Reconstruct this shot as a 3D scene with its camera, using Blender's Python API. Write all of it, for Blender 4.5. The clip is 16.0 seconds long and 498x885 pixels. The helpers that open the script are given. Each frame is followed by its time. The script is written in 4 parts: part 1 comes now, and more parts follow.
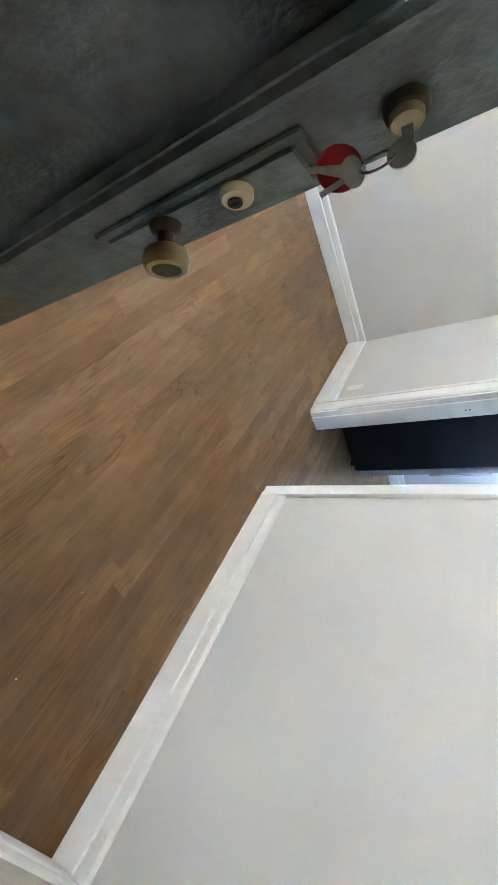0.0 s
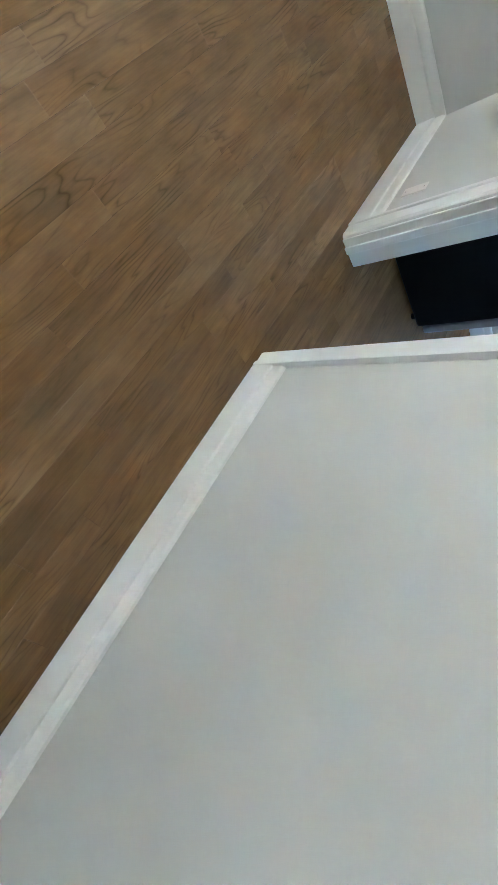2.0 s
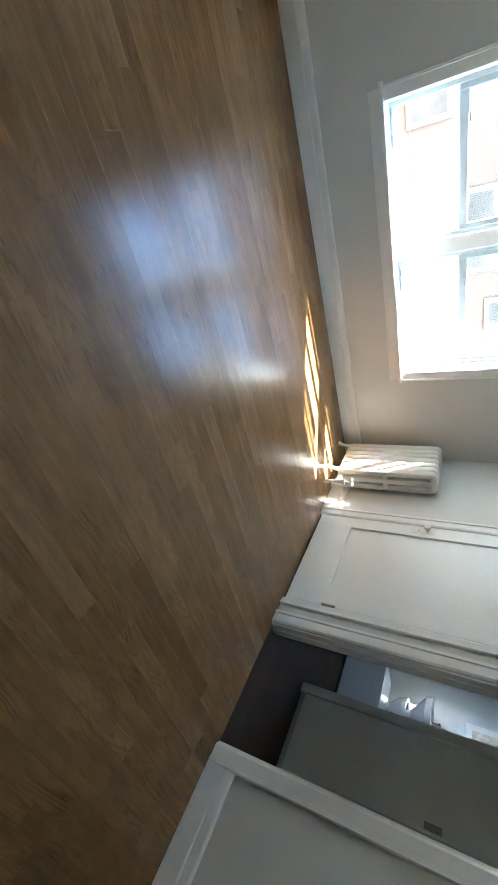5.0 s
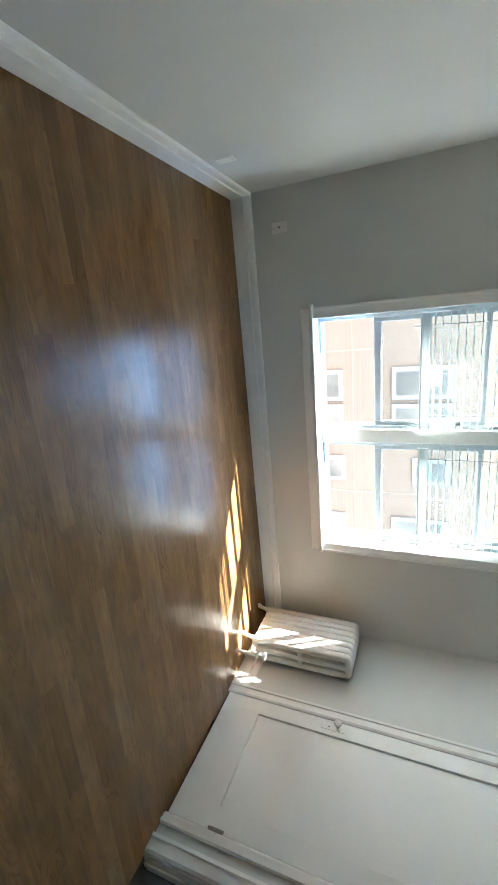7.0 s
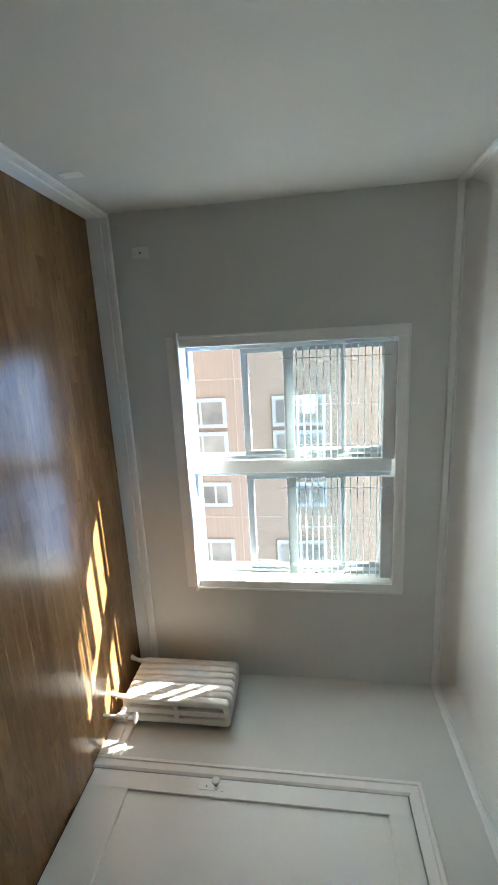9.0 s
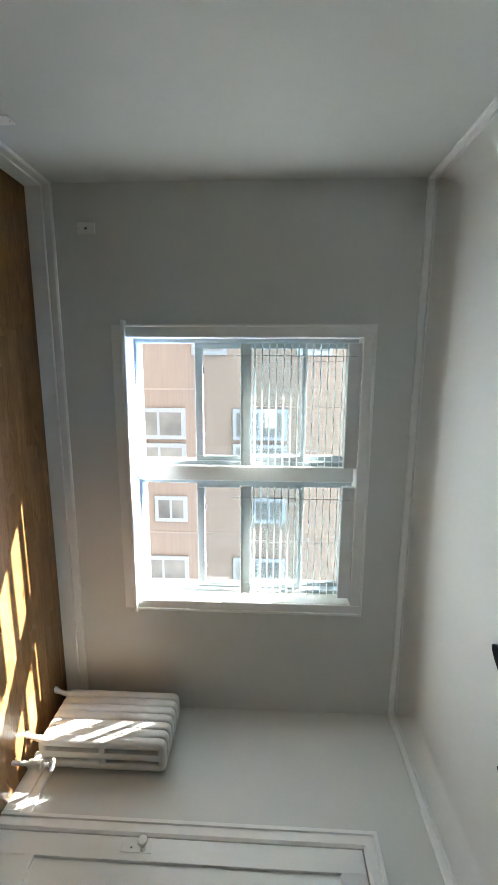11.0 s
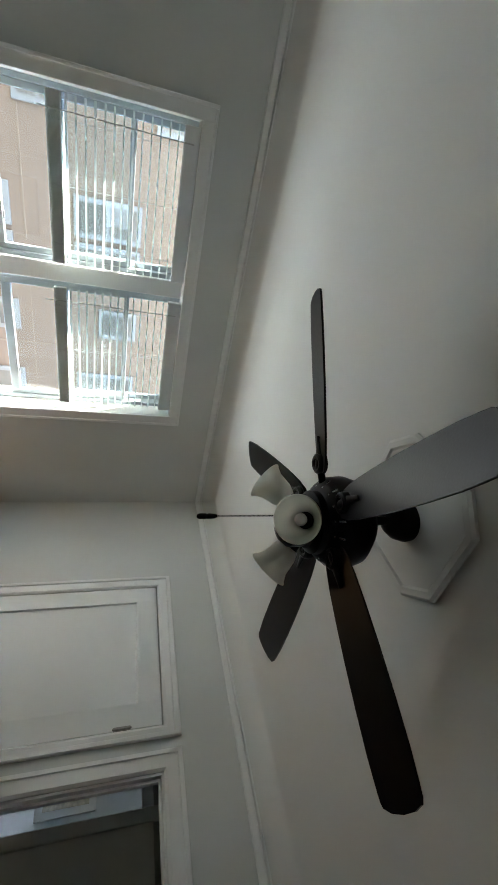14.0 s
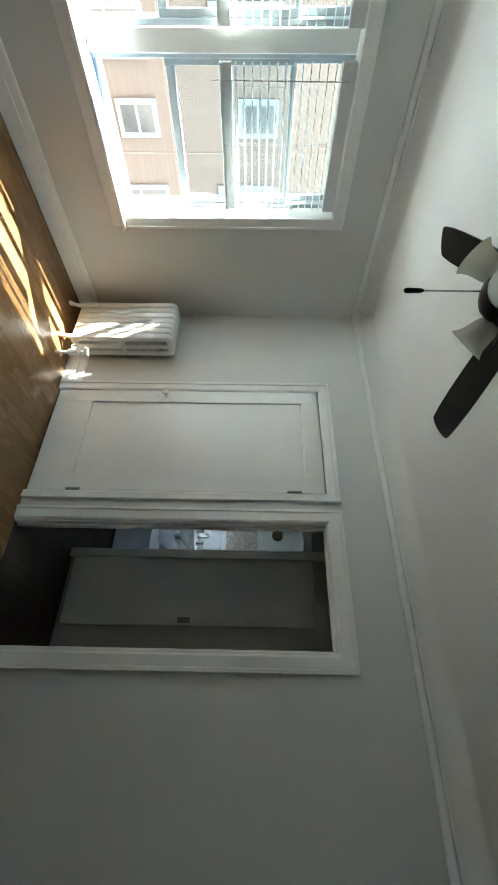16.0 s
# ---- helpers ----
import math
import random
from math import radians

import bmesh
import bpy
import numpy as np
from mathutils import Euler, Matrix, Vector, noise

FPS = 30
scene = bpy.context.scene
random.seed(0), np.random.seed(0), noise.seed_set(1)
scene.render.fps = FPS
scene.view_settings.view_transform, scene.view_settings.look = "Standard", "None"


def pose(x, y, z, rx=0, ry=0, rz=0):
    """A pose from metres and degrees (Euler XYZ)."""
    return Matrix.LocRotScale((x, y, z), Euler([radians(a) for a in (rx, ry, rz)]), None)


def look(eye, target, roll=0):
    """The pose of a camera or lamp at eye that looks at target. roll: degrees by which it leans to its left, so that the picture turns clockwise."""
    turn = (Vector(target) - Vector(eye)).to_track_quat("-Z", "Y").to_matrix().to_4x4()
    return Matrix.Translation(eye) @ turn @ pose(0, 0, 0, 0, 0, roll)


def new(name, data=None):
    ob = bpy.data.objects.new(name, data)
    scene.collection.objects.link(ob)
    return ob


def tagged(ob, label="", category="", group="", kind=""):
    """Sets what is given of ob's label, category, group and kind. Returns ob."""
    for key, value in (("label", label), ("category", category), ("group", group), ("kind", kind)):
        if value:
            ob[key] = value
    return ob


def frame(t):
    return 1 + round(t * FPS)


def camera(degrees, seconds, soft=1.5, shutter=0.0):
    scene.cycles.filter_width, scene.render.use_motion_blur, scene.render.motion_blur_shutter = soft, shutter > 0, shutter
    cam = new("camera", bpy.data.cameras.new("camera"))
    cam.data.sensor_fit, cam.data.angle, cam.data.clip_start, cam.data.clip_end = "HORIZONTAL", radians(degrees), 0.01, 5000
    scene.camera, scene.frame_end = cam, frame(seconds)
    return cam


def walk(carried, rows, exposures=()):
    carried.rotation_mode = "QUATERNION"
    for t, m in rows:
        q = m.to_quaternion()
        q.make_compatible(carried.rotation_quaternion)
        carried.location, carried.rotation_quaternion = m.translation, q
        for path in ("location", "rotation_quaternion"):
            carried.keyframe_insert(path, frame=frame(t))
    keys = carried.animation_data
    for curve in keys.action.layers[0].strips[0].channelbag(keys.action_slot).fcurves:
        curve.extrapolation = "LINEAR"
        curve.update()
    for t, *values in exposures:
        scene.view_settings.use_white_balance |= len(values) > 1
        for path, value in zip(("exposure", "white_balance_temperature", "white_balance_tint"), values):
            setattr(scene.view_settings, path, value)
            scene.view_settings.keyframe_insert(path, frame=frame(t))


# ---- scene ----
cam = camera(62.2, 16.0)
PATH = [
    (0, (2.795, 0.134, 1.268), (3.729, 1.517, 0.165), 85.5),
    (0.5, (2.955, 0.28, 1.196), (4.071, 1.381, -0.046), 89.5),
    (1, (3.099, 0.354, 1.151), (4.261, 1.245, -0.211), 86.2),
    (1.5, (3.244, 0.519, 1.148), (4.518, 1.178, -0.245), 90.2),
    (2, (3.352, 0.72, 1.167), (4.557, 1.51, -0.22), 97.4),
    (2.5, (3.345, 0.887, 1.157), (4.273, 2.06, -0.171), 102.4),
    (3, (3.397, 1.069, 1.16), (4.142, 2.486, -0.039), 100.7),
    (3.5, (3.447, 1.277, 1.218), (3.806, 2.907, 0.116), 95.0),
    (4, (3.293, 1.295, 1.321), (2.99, 2.947, 0.235), 94.5),
    (4.5, (3.379, 1.22, 1.163), (2.315, 2.58, 0.154), 94.7),
    (4.7, (3.421, 1.235, 1.173), (2.158, 2.403, 0.153), 93.1),
    (7, (3.159, 0.939, 1.359), (1.391, 1.466, 0.586), 91.5),
    (7.5, (3.1, 0.935, 1.389), (1.265, 1.452, 0.785), 91.2),
    (8, (3.083, 0.932, 1.46), (1.193, 1.426, 1.03), 89.9),
    (8.5, (3.051, 0.933, 1.484), (1.144, 1.399, 1.103), 88.9),
    (9, (2.97, 0.939, 1.486), (1.039, 1.379, 1.211), 88.8),
    (9.5, (2.794, 1.035, 1.493), (0.848, 1.435, 1.257), 89.6),
    (12, (2.71, 1.139, 1.593), (0.748, 1.523, 1.651), 91.2),
    (12.5, (2.723, 1.186, 1.686), (0.827, 1.794, 1.874), 90.4),
    (13, (2.773, 1.14, 1.77), (1.027, 2.007, 2.218), 90.5),
    (13.5, (2.772, 1.105, 1.772), (1.122, 2.116, 2.277), 92.0),
    (14, (2.793, 1.1, 1.777), (1.204, 2.163, 2.366), 92.7),
    (14.5, (2.826, 1.092, 1.778), (1.374, 2.312, 2.412), 93.3),
    (15, (2.845, 1.11, 1.717), (1.521, 2.516, 2.237), 90.9),
    (15.5, (2.882, 1.119, 1.608), (1.563, 2.608, 1.817), 90.2),
    (16, (3.008, 1.119, 1.558), (1.923, 2.799, 1.539), 90.9),
]
walk(cam, [(t, look(eye, target, roll)) for t, eye, target, roll in PATH],
     [(0, 8.13, 5900, 14), (1, 8.02, 5800, 11), (1.5, 7.92, 5730, 8), (2.5, 7.64, 5660, 7), (3.5, 7.7, 5690, 6), (4.5, 6.36, 5780, 6), (7, 5.8, 5980, 6), (7.5, 5.55, 5980, 6),
      (8, 5.38, 6000, 5), (9, 5.31, 6050, 6), (9.5, 5.37, 6050, 6), (12, 5.13, 6140, 7), (13, 5.07, 6240, 7), (15, 5.06, 6180, 6), (15.5, 5.27, 6100, 4), (16, 5.53, 6030, 1)])

# ---- world, sun, exposure ----
world = bpy.data.worlds.new("sky")
scene.world = world
world.use_nodes = True
wn = world.node_tree.nodes
sky = wn.new("ShaderNodeTexSky")
sky.sky_type, sky.sun_disc = "NISHITA", False
SUN_WAY = Vector((0.54, 0.87, -1.0)).normalized()
sky.sun_elevation = math.asin(-SUN_WAY.z)
sky.sun_rotation = math.atan2(-SUN_WAY.x, -SUN_WAY.y)
wn["Background"].inputs[1].default_value = 0.15
world.node_tree.links.new(sky.outputs[0], wn["Background"].inputs[0])
sun_data = bpy.data.lights.new("sun", "SUN")
sun_data.energy, sun_data.angle, sun_data.color = 2.0, radians(0.5), (1.0, 0.905, 0.775)
sun = new("sun", sun_data)
sun.matrix_world = look((-8, -12, 18), Vector((-8, -12, 18)) + SUN_WAY)


# ---- materials ----
def tree(name):
    m = bpy.data.materials.new(name)
    m.use_nodes = True
    n = m.node_tree.nodes
    return m, n, m.node_tree.links, n["Principled BSDF"]


def plain(name, color, rough=0.5, metal=0.0, vary=0.06, scale=6.0, bump=0.1, fine=160.0, coat=0.0, stretch=None):
    """A surface with broad and fine variation of its colour, gloss and relief."""
    m, n, l, b = tree(name)
    at = n.new("ShaderNodeTexCoord")
    big, small = n.new("ShaderNodeTexNoise"), n.new("ShaderNodeTexNoise")
    big.inputs["Scale"].default_value, big.inputs["Detail"].default_value = scale, 4
    small.inputs["Scale"].default_value, small.inputs["Detail"].default_value = fine, 3
    ramp = n.new("ShaderNodeValToRGB")
    lo, hi = [max(0.0, c * (1 - vary)) for c in color], [min(1.0, c * (1 + vary)) for c in color]
    ramp.color_ramp.elements[0].position, ramp.color_ramp.elements[1].position = 0.3, 0.7
    ramp.color_ramp.elements[0].color, ramp.color_ramp.elements[1].color = (*lo, 1), (*hi, 1)
    where = at.outputs["Object"]
    if stretch:
        squeeze = n.new("ShaderNodeMapping")
        squeeze.inputs["Scale"].default_value = stretch
        l.new(where, squeeze.inputs["Vector"])
        where = squeeze.outputs[0]
    for tex in (big, small):
        l.new(where, tex.inputs["Vector"])
    l.new(big.outputs[0], ramp.inputs[0])
    l.new(ramp.outputs[0], b.inputs["Base Color"])
    r = n.new("ShaderNodeMapRange")
    r.inputs["To Min"].default_value, r.inputs["To Max"].default_value = rough * 0.88, min(1.0, rough * 1.12)
    l.new(small.outputs[0], r.inputs[0])
    l.new(r.outputs[0], b.inputs["Roughness"])
    bp = n.new("ShaderNodeBump")
    bp.inputs["Strength"].default_value, bp.inputs["Distance"].default_value = bump, 0.002
    l.new(small.outputs[0], bp.inputs["Height"])
    l.new(bp.outputs[0], b.inputs["Normal"])
    b.inputs["Metallic"].default_value = metal
    b.inputs["Coat Weight"].default_value = coat
    return m


def oak(name, random_from="ob"):
    """Brown-stained, satin oak with its grain along y; each board takes its own shade and figure."""
    m, n, l, b = tree(name)
    at = n.new("ShaderNodeTexCoord")
    if random_from == "ob":
        rnd = n.new("ShaderNodeObjectInfo").outputs["Random"]
    else:
        rnd = n.new("ShaderNodeNewGeometry").outputs["Random Per Island"]

    def math_(op, a, c=None, d=None):
        q = n.new("ShaderNodeMath")
        q.operation = op
        for k, v in enumerate((a, c, d)):
            if v is None:
                continue
            if isinstance(v, (int, float)):
                q.inputs[k].default_value = v
            else:
                l.new(v, q.inputs[k])
        return q.outputs[0]

    def noise_(vec, scale, detail, rough=0.5, distort=0.0):
        q = n.new("ShaderNodeTexNoise")
        q.inputs["Scale"].default_value, q.inputs["Detail"].default_value = scale, detail
        q.inputs["Roughness"].default_value, q.inputs["Distortion"].default_value = rough, distort
        l.new(vec, q.inputs["Vector"])
        return q.outputs[0]
    shift = n.new("ShaderNodeVectorMath")
    shift.operation = "MULTIPLY_ADD"
    l.new(rnd, shift.inputs[0])
    shift.inputs[1].default_value = (17.3, 41.7, 13.1)
    l.new(at.outputs["Object"], shift.inputs[2])

    def stretched(k):
        q = n.new("ShaderNodeMapping")
        q.inputs["Scale"].default_value = (1.0, k, 1.0)
        l.new(shift.outputs[0], q.inputs["Vector"])
        return q.outputs[0]
    long_, mid_ = stretched(0.05), stretched(0.11)
    streak = noise_(long_, 55, 5, 0.6)
    pores = noise_(long_, 260, 2)
    figure = noise_(mid_, 8.5, 2.5, 0.5, 0.35)
    blot = noise_(shift.outputs[0], 3.2, 3)
    mottle = noise_(stretched(0.32), 15, 4, 0.6)
    # cathedral figure: thin dark late-wood lines on the contours of a stretched field
    saw = math_("PINGPONG", math_("MULTIPLY", figure, 42.0), 1.0)
    line = math_("POWER", math_("SUBTRACT", 1.0, saw), 3.2)
    strength = math_("MULTIPLY", line, math_("MULTIPLY", math_("MAXIMUM", math_("SUBTRACT", blot, 0.43), 0.0), 1.9))
    shade = math_("MULTIPLY_ADD", streak, 0.60, 0.22)
    shade = math_("MULTIPLY_ADD", mottle, 0.90, shade)
    shade = math_("MULTIPLY_ADD", pores, 0.22, shade)
    shade = math_("MULTIPLY_ADD", blot, 0.42, math_("SUBTRACT", shade, 0.24))
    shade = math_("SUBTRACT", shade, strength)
    ramp = n.new("ShaderNodeValToRGB")
    e = ramp.color_ramp.elements
    e[0].position, e[0].color = 0.0, (0.169, 0.092, 0.035, 1)
    e[1].position, e[1].color = 1.0, (0.251, 0.147, 0.065, 1)
    for p, c in ((0.25, (0.218, 0.122, 0.050, 1)), (0.5, (0.191, 0.105, 0.041, 1)), (0.75, (0.231, 0.129, 0.054, 1))):
        e.new(p).color = c
    l.new(rnd, ramp.inputs[0])
    mix = n.new("ShaderNodeVectorMath")
    mix.operation = "SCALE"
    l.new(ramp.outputs[0], mix.inputs[0])
    l.new(math_("MAXIMUM", shade, 0.15), mix.inputs["Scale"])
    l.new(mix.outputs[0], b.inputs["Base Color"])
    r = n.new("ShaderNodeMapRange")
    r.inputs["To Min"].default_value, r.inputs["To Max"].default_value = 0.245, 0.264
    l.new(blot, r.inputs[0])
    l.new(r.outputs[0], b.inputs["Roughness"])
    bp = n.new("ShaderNodeBump")
    bp.inputs["Strength"].default_value, bp.inputs["Distance"].default_value = 0.06, 0.0008
    l.new(shade, bp.inputs["Height"])
    l.new(bp.outputs[0], b.inputs["Normal"])
    b.inputs["Specular IOR Level"].default_value = 0.42
    return m


def glass(name, tint=(0.93, 0.97, 0.98)):
    m, n, l, b = tree(name)
    clear, gloss, mix, fr = (n.new("ShaderNodeBsdfTransparent"), n.new("ShaderNodeBsdfGlossy"), n.new("ShaderNodeMixShader"), n.new("ShaderNodeFresnel"))
    clear.inputs[0].default_value = (*tint, 1)
    gloss.inputs["Roughness"].default_value = 0.02
    fr.inputs[0].default_value = 1.45
    l.new(fr.outputs[0], mix.inputs[0])
    l.new(clear.outputs[0], mix.inputs[1])
    l.new(gloss.outputs[0], mix.inputs[2])
    l.new(mix.outputs[0], n["Material Output"].inputs[0])
    return m


WALL = plain("grey_wall_paint", (0.645, 0.665, 0.645), 0.55, vary=0.03, scale=1.7, bump=0.16, fine=95)
CEIL = plain("ceiling_paint", (0.735, 0.745, 0.72), 0.7, vary=0.03, scale=1.1, bump=0.12, fine=80)
TRIM = plain("white_trim_paint", (0.83, 0.845, 0.835), 0.5, vary=0.015, scale=3, bump=0.02, fine=60)
DOOR_WHITE = plain("white_door_paint", (0.83, 0.86, 0.855), 0.34, vary=0.015, scale=2, bump=0.04, fine=70)
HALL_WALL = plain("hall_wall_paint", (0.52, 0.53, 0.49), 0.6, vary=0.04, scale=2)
HALL_DOOR = plain("grey_green_door_paint", (0.77, 0.77, 0.70), 0.5, vary=0.06, scale=3)
OAK = oak("stained_oak")
OAK_REST = oak("stained_oak_far", "island")
# oak of the hall floor, with the hall's deep shade put into its colour
HALL_BOARD = plain("shaded_oak_board", (0.052, 0.034, 0.020), 0.6, vary=0.25, scale=5, bump=0.1, fine=120)
SUBFLOOR = plain("dark_joint", (0.018, 0.012, 0.008), 0.9)
BLACK_GREEN = plain("black_green_door_paint", (0.150, 0.185, 0.160), 0.42, vary=0.3, scale=40, bump=0.8, fine=150)
BRONZE = plain("aged_bronze", (0.10, 0.085, 0.06), 0.38, 0.9, vary=0.35, scale=30)
BRASS = plain("worn_brass", (0.46, 0.365, 0.20), 0.40, 0.6, vary=0.25, scale=35)
CREAM = plain("cream_brass", (0.80, 0.70, 0.40), 0.4, 0.2, vary=0.1, scale=40)
STEEL = plain("steel", (0.55, 0.56, 0.57), 0.22, 0.95, vary=0.1, scale=30)
CHROME = plain("chrome", (0.78, 0.79, 0.80), 0.12, 1.0, vary=0.05, scale=20)
KEY_STEEL = plain("worn_key_steel", (0.62, 0.60, 0.55), 0.42, 0.45, vary=0.15, scale=60)
HINGE = plain("hinge_grey", (0.30, 0.30, 0.29), 0.45, 0.3, vary=0.15, scale=50)
KEYHOLE = plain("keyhole_dark", (0.012, 0.011, 0.01), 0.6)
RED_TAG = plain("red_plastic", (0.62, 0.025, 0.035), 0.35, vary=0.12, scale=50)
CLEAR_TAG = plain("clear_plastic", (0.55, 0.52, 0.48), 0.2, vary=0.1, scale=60)
RAD_PAINT = plain("radiator_paint", (0.73, 0.745, 0.73), 0.36, vary=0.05, scale=12, bump=0.35, fine=90)
VINYL = plain("pale_blue_grey_aluminium", (0.46, 0.53, 0.57), 0.42, vary=0.06)
BLIND = plain("blind_slat", (0.80, 0.84, 0.84), 0.4, vary=0.03)
BLIND_STACK = plain("blind_stack_slat", (0.78, 0.82, 0.82), 0.5, vary=0.05)
HEADRAIL = plain("headrail_steel", (0.80, 0.84, 0.86), 0.4, vary=0.03)
CORD = plain("cord", (0.55, 0.57, 0.57), 0.7)
GLASS = glass("window_glass")
BLADE = plain("espresso_blade", (0.0040, 0.0030, 0.0033), 0.30, vary=0.2, scale=14, bump=0.12, fine=200)
FAN_BLACK = plain("black_metal", (0.003, 0.003, 0.0032), 0.36, 0.0, vary=0.2, scale=20)
FAN_BLACK.node_tree.nodes["Principled BSDF"].inputs["Specular IOR Level"].default_value = 0.16
BLADE.node_tree.nodes["Principled BSDF"].inputs["Specular IOR Level"].default_value = 0.24
FROST = plain("frosted_shade", (0.80, 0.80, 0.75), 0.45, vary=0.03, scale=9)
fn = FROST.node_tree.nodes
through_glass, blend = fn.new("ShaderNodeBsdfTranslucent"), fn.new("ShaderNodeMixShader")
through_glass.inputs[0].default_value, blend.inputs[0].default_value = (0.93, 0.93, 0.88, 1), 0.60
FROST.node_tree.links.new(fn["Principled BSDF"].outputs[0], blend.inputs[1])
FROST.node_tree.links.new(through_glass.outputs[0], blend.inputs[2])
FROST.node_tree.links.new(blend.outputs[0], fn["Material Output"].inputs[0])
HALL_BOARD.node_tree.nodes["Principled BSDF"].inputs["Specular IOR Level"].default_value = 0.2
for m_, tint_, share in ((BLIND, (0.84, 0.92, 0.91, 1), 0.70), (BLIND_STACK, (0.70, 0.75, 0.75, 1), 0.16)):
    bn = m_.node_tree.nodes
    slat_glow, slat_mix = bn.new("ShaderNodeBsdfTranslucent"), bn.new("ShaderNodeMixShader")
    slat_glow.inputs[0].default_value, slat_mix.inputs[0].default_value = tint_, share
    m_.node_tree.links.new(bn["Principled BSDF"].outputs[0], slat_mix.inputs[1])
    m_.node_tree.links.new(slat_glow.outputs[0], slat_mix.inputs[2])
    m_.node_tree.links.new(slat_mix.outputs[0], bn["Material Output"].inputs[0])
BULB = plain("bulb", (0.78, 0.77, 0.72), 0.35)
PLATE = plain("outlet_plate", (0.80, 0.80, 0.77), 0.35, vary=0.02)
SLOT = plain("socket_slot", (0.02, 0.02, 0.02), 0.6)
FRIDGE = plain("black_appliance", (0.006, 0.006, 0.006), 0.5, vary=0.15, scale=10, bump=0.2, fine=260)
FRIDGE_DOOR = plain("grey_steel_door", (0.32, 0.33, 0.34), 0.36, 0.8, vary=0.05)
STUCCO = plain("tan_stucco", (0.118, 0.064, 0.032), 0.9, vary=0.075, scale=8.0, bump=0.4, fine=26, stretch=(1.0, 0.10, 2.0))
STUCCO_BAND = plain("pale_stucco", (0.145, 0.086, 0.046), 0.9, vary=0.08, scale=2, bump=0.4, fine=26)
FAR_FRAME = plain("far_window_frame", (0.135, 0.102, 0.074), 0.6)
FAR_GLASS = plain("far_window_glass", (0.092, 0.065, 0.042), 0.7, vary=0.4, scale=1.1)
ASPHALT = plain("asphalt", (0.06, 0.06, 0.06), 0.9, vary=0.25, scale=0.8)
PORCELAIN = plain("porcelain", (0.80, 0.81, 0.81), 0.12, vary=0.02)
BATH_WALL = plain("bath_wall", (0.70, 0.745, 0.75), 0.45, vary=0.03)
PICTURE = plain("beige_print", (0.64, 0.60, 0.50), 0.6, vary=0.25, scale=25)
TILE_DARK = plain("dark_base_tile", (0.03, 0.03, 0.03), 0.4)


# ---- building helpers ----
def box(bm, x0, y0, z0, x1, y1, z1, m=None):
    v = [bm.verts.new((x, y, z)) for z in (z0, z1) for y in (y0, y1) for x in (x0, x1)]
    for f in ((0, 2, 3, 1), (4, 5, 7, 6), (0, 1, 5, 4), (2, 6, 7, 3), (0, 4, 6, 2), (1, 3, 7, 5)):
        bm.faces.new([v[i] for i in f])
    if m is not None:
        bmesh.ops.transform(bm, matrix=m, verts=v)
    return v


def bevelled(bm, width=0.003, segments=1, verts=None):
    bm.normal_update()
    edges = [e for e in bm.edges if len(e.link_faces) == 2 and e.calc_face_angle(0) > 0.6]
    bmesh.ops.bevel(bm, geom=edges, offset=width, segments=segments, affect="EDGES", profile=0.6)
    return bm


def lathe(bm, profile, m=None, steps=24):
    """Turns a list of (radius, height) about z; closes the ends that reach the axis."""
    rings = []
    for r, z in profile:
        if r < 1e-5:
            rings.append([bm.verts.new((0, 0, z))])
        else:
            rings.append([bm.verts.new((r * math.cos(2 * math.pi * k / steps), r * math.sin(2 * math.pi * k / steps), z)) for k in range(steps)])
    for a, b in zip(rings, rings[1:]):
        for k in range(steps):
            j = (k + 1) % steps
            if len(a) == 1 and len(b) > 1:
                bm.faces.new((a[0], b[j], b[k]))
            elif len(b) == 1 and len(a) > 1:
                bm.faces.new((a[k], a[j], b[0]))
            elif len(a) > 1:
                bm.faces.new((a[k], a[j], b[j], b[k]))
    verts = [v for r in rings for v in r]
    if m is not None:
        bmesh.ops.transform(bm, matrix=m, verts=verts)
    return verts


def sweep(bm, profile, start, end, out, up=Vector((0, 0, 1))):
    """A straight moulding: profile points (out, up) carried from start to end."""
    a, b, o, u = Vector(start), Vector(end), Vector(out), Vector(up)
    ra = [bm.verts.new(a + o * p + u * q) for p, q in profile]
    rb = [bm.verts.new(b + o * p + u * q) for p, q in profile]
    k = len(profile)
    for i in range(k):
        j = (i + 1) % k
        bm.faces.new((ra[i], ra[j], rb[j], rb[i]))
    bm.faces.new(ra[::-1])
    bm.faces.new(rb)


def tube(bm, pts, radius, steps=8):
    pts = [Vector(p) for p in pts]
    rings = []
    for i, p in enumerate(pts):
        d = (pts[min(i + 1, len(pts) - 1)] - pts[max(i - 1, 0)]).normalized()
        s = d.orthogonal().normalized() if not rings else (side - d * side.dot(d)).normalized()
        side = s
        t = d.cross(s)
        rings.append([bm.verts.new(p + (s * math.cos(2 * math.pi * k / steps) + t * math.sin(2 * math.pi * k / steps)) * radius) for k in range(steps)])
    for a, b in zip(rings, rings[1:]):
        for k in range(steps):
            j = (k + 1) % steps
            bm.faces.new((a[k], a[j], b[j], b[k]))
    bm.faces.new(rings[0][::-1])
    bm.faces.new(rings[-1])


def mesh_of(name, bm, material, smooth=False):
    bmesh.ops.recalc_face_normals(bm, faces=bm.faces)
    me = bpy.data.meshes.new(name)
    bm.to_mesh(me)
    bm.free()
    me.materials.append(material)
    if smooth:
        me.polygons.foreach_set("use_smooth", [True] * len(me.polygons))
        me.set_sharp_from_angle(angle=radians(38))
    return me


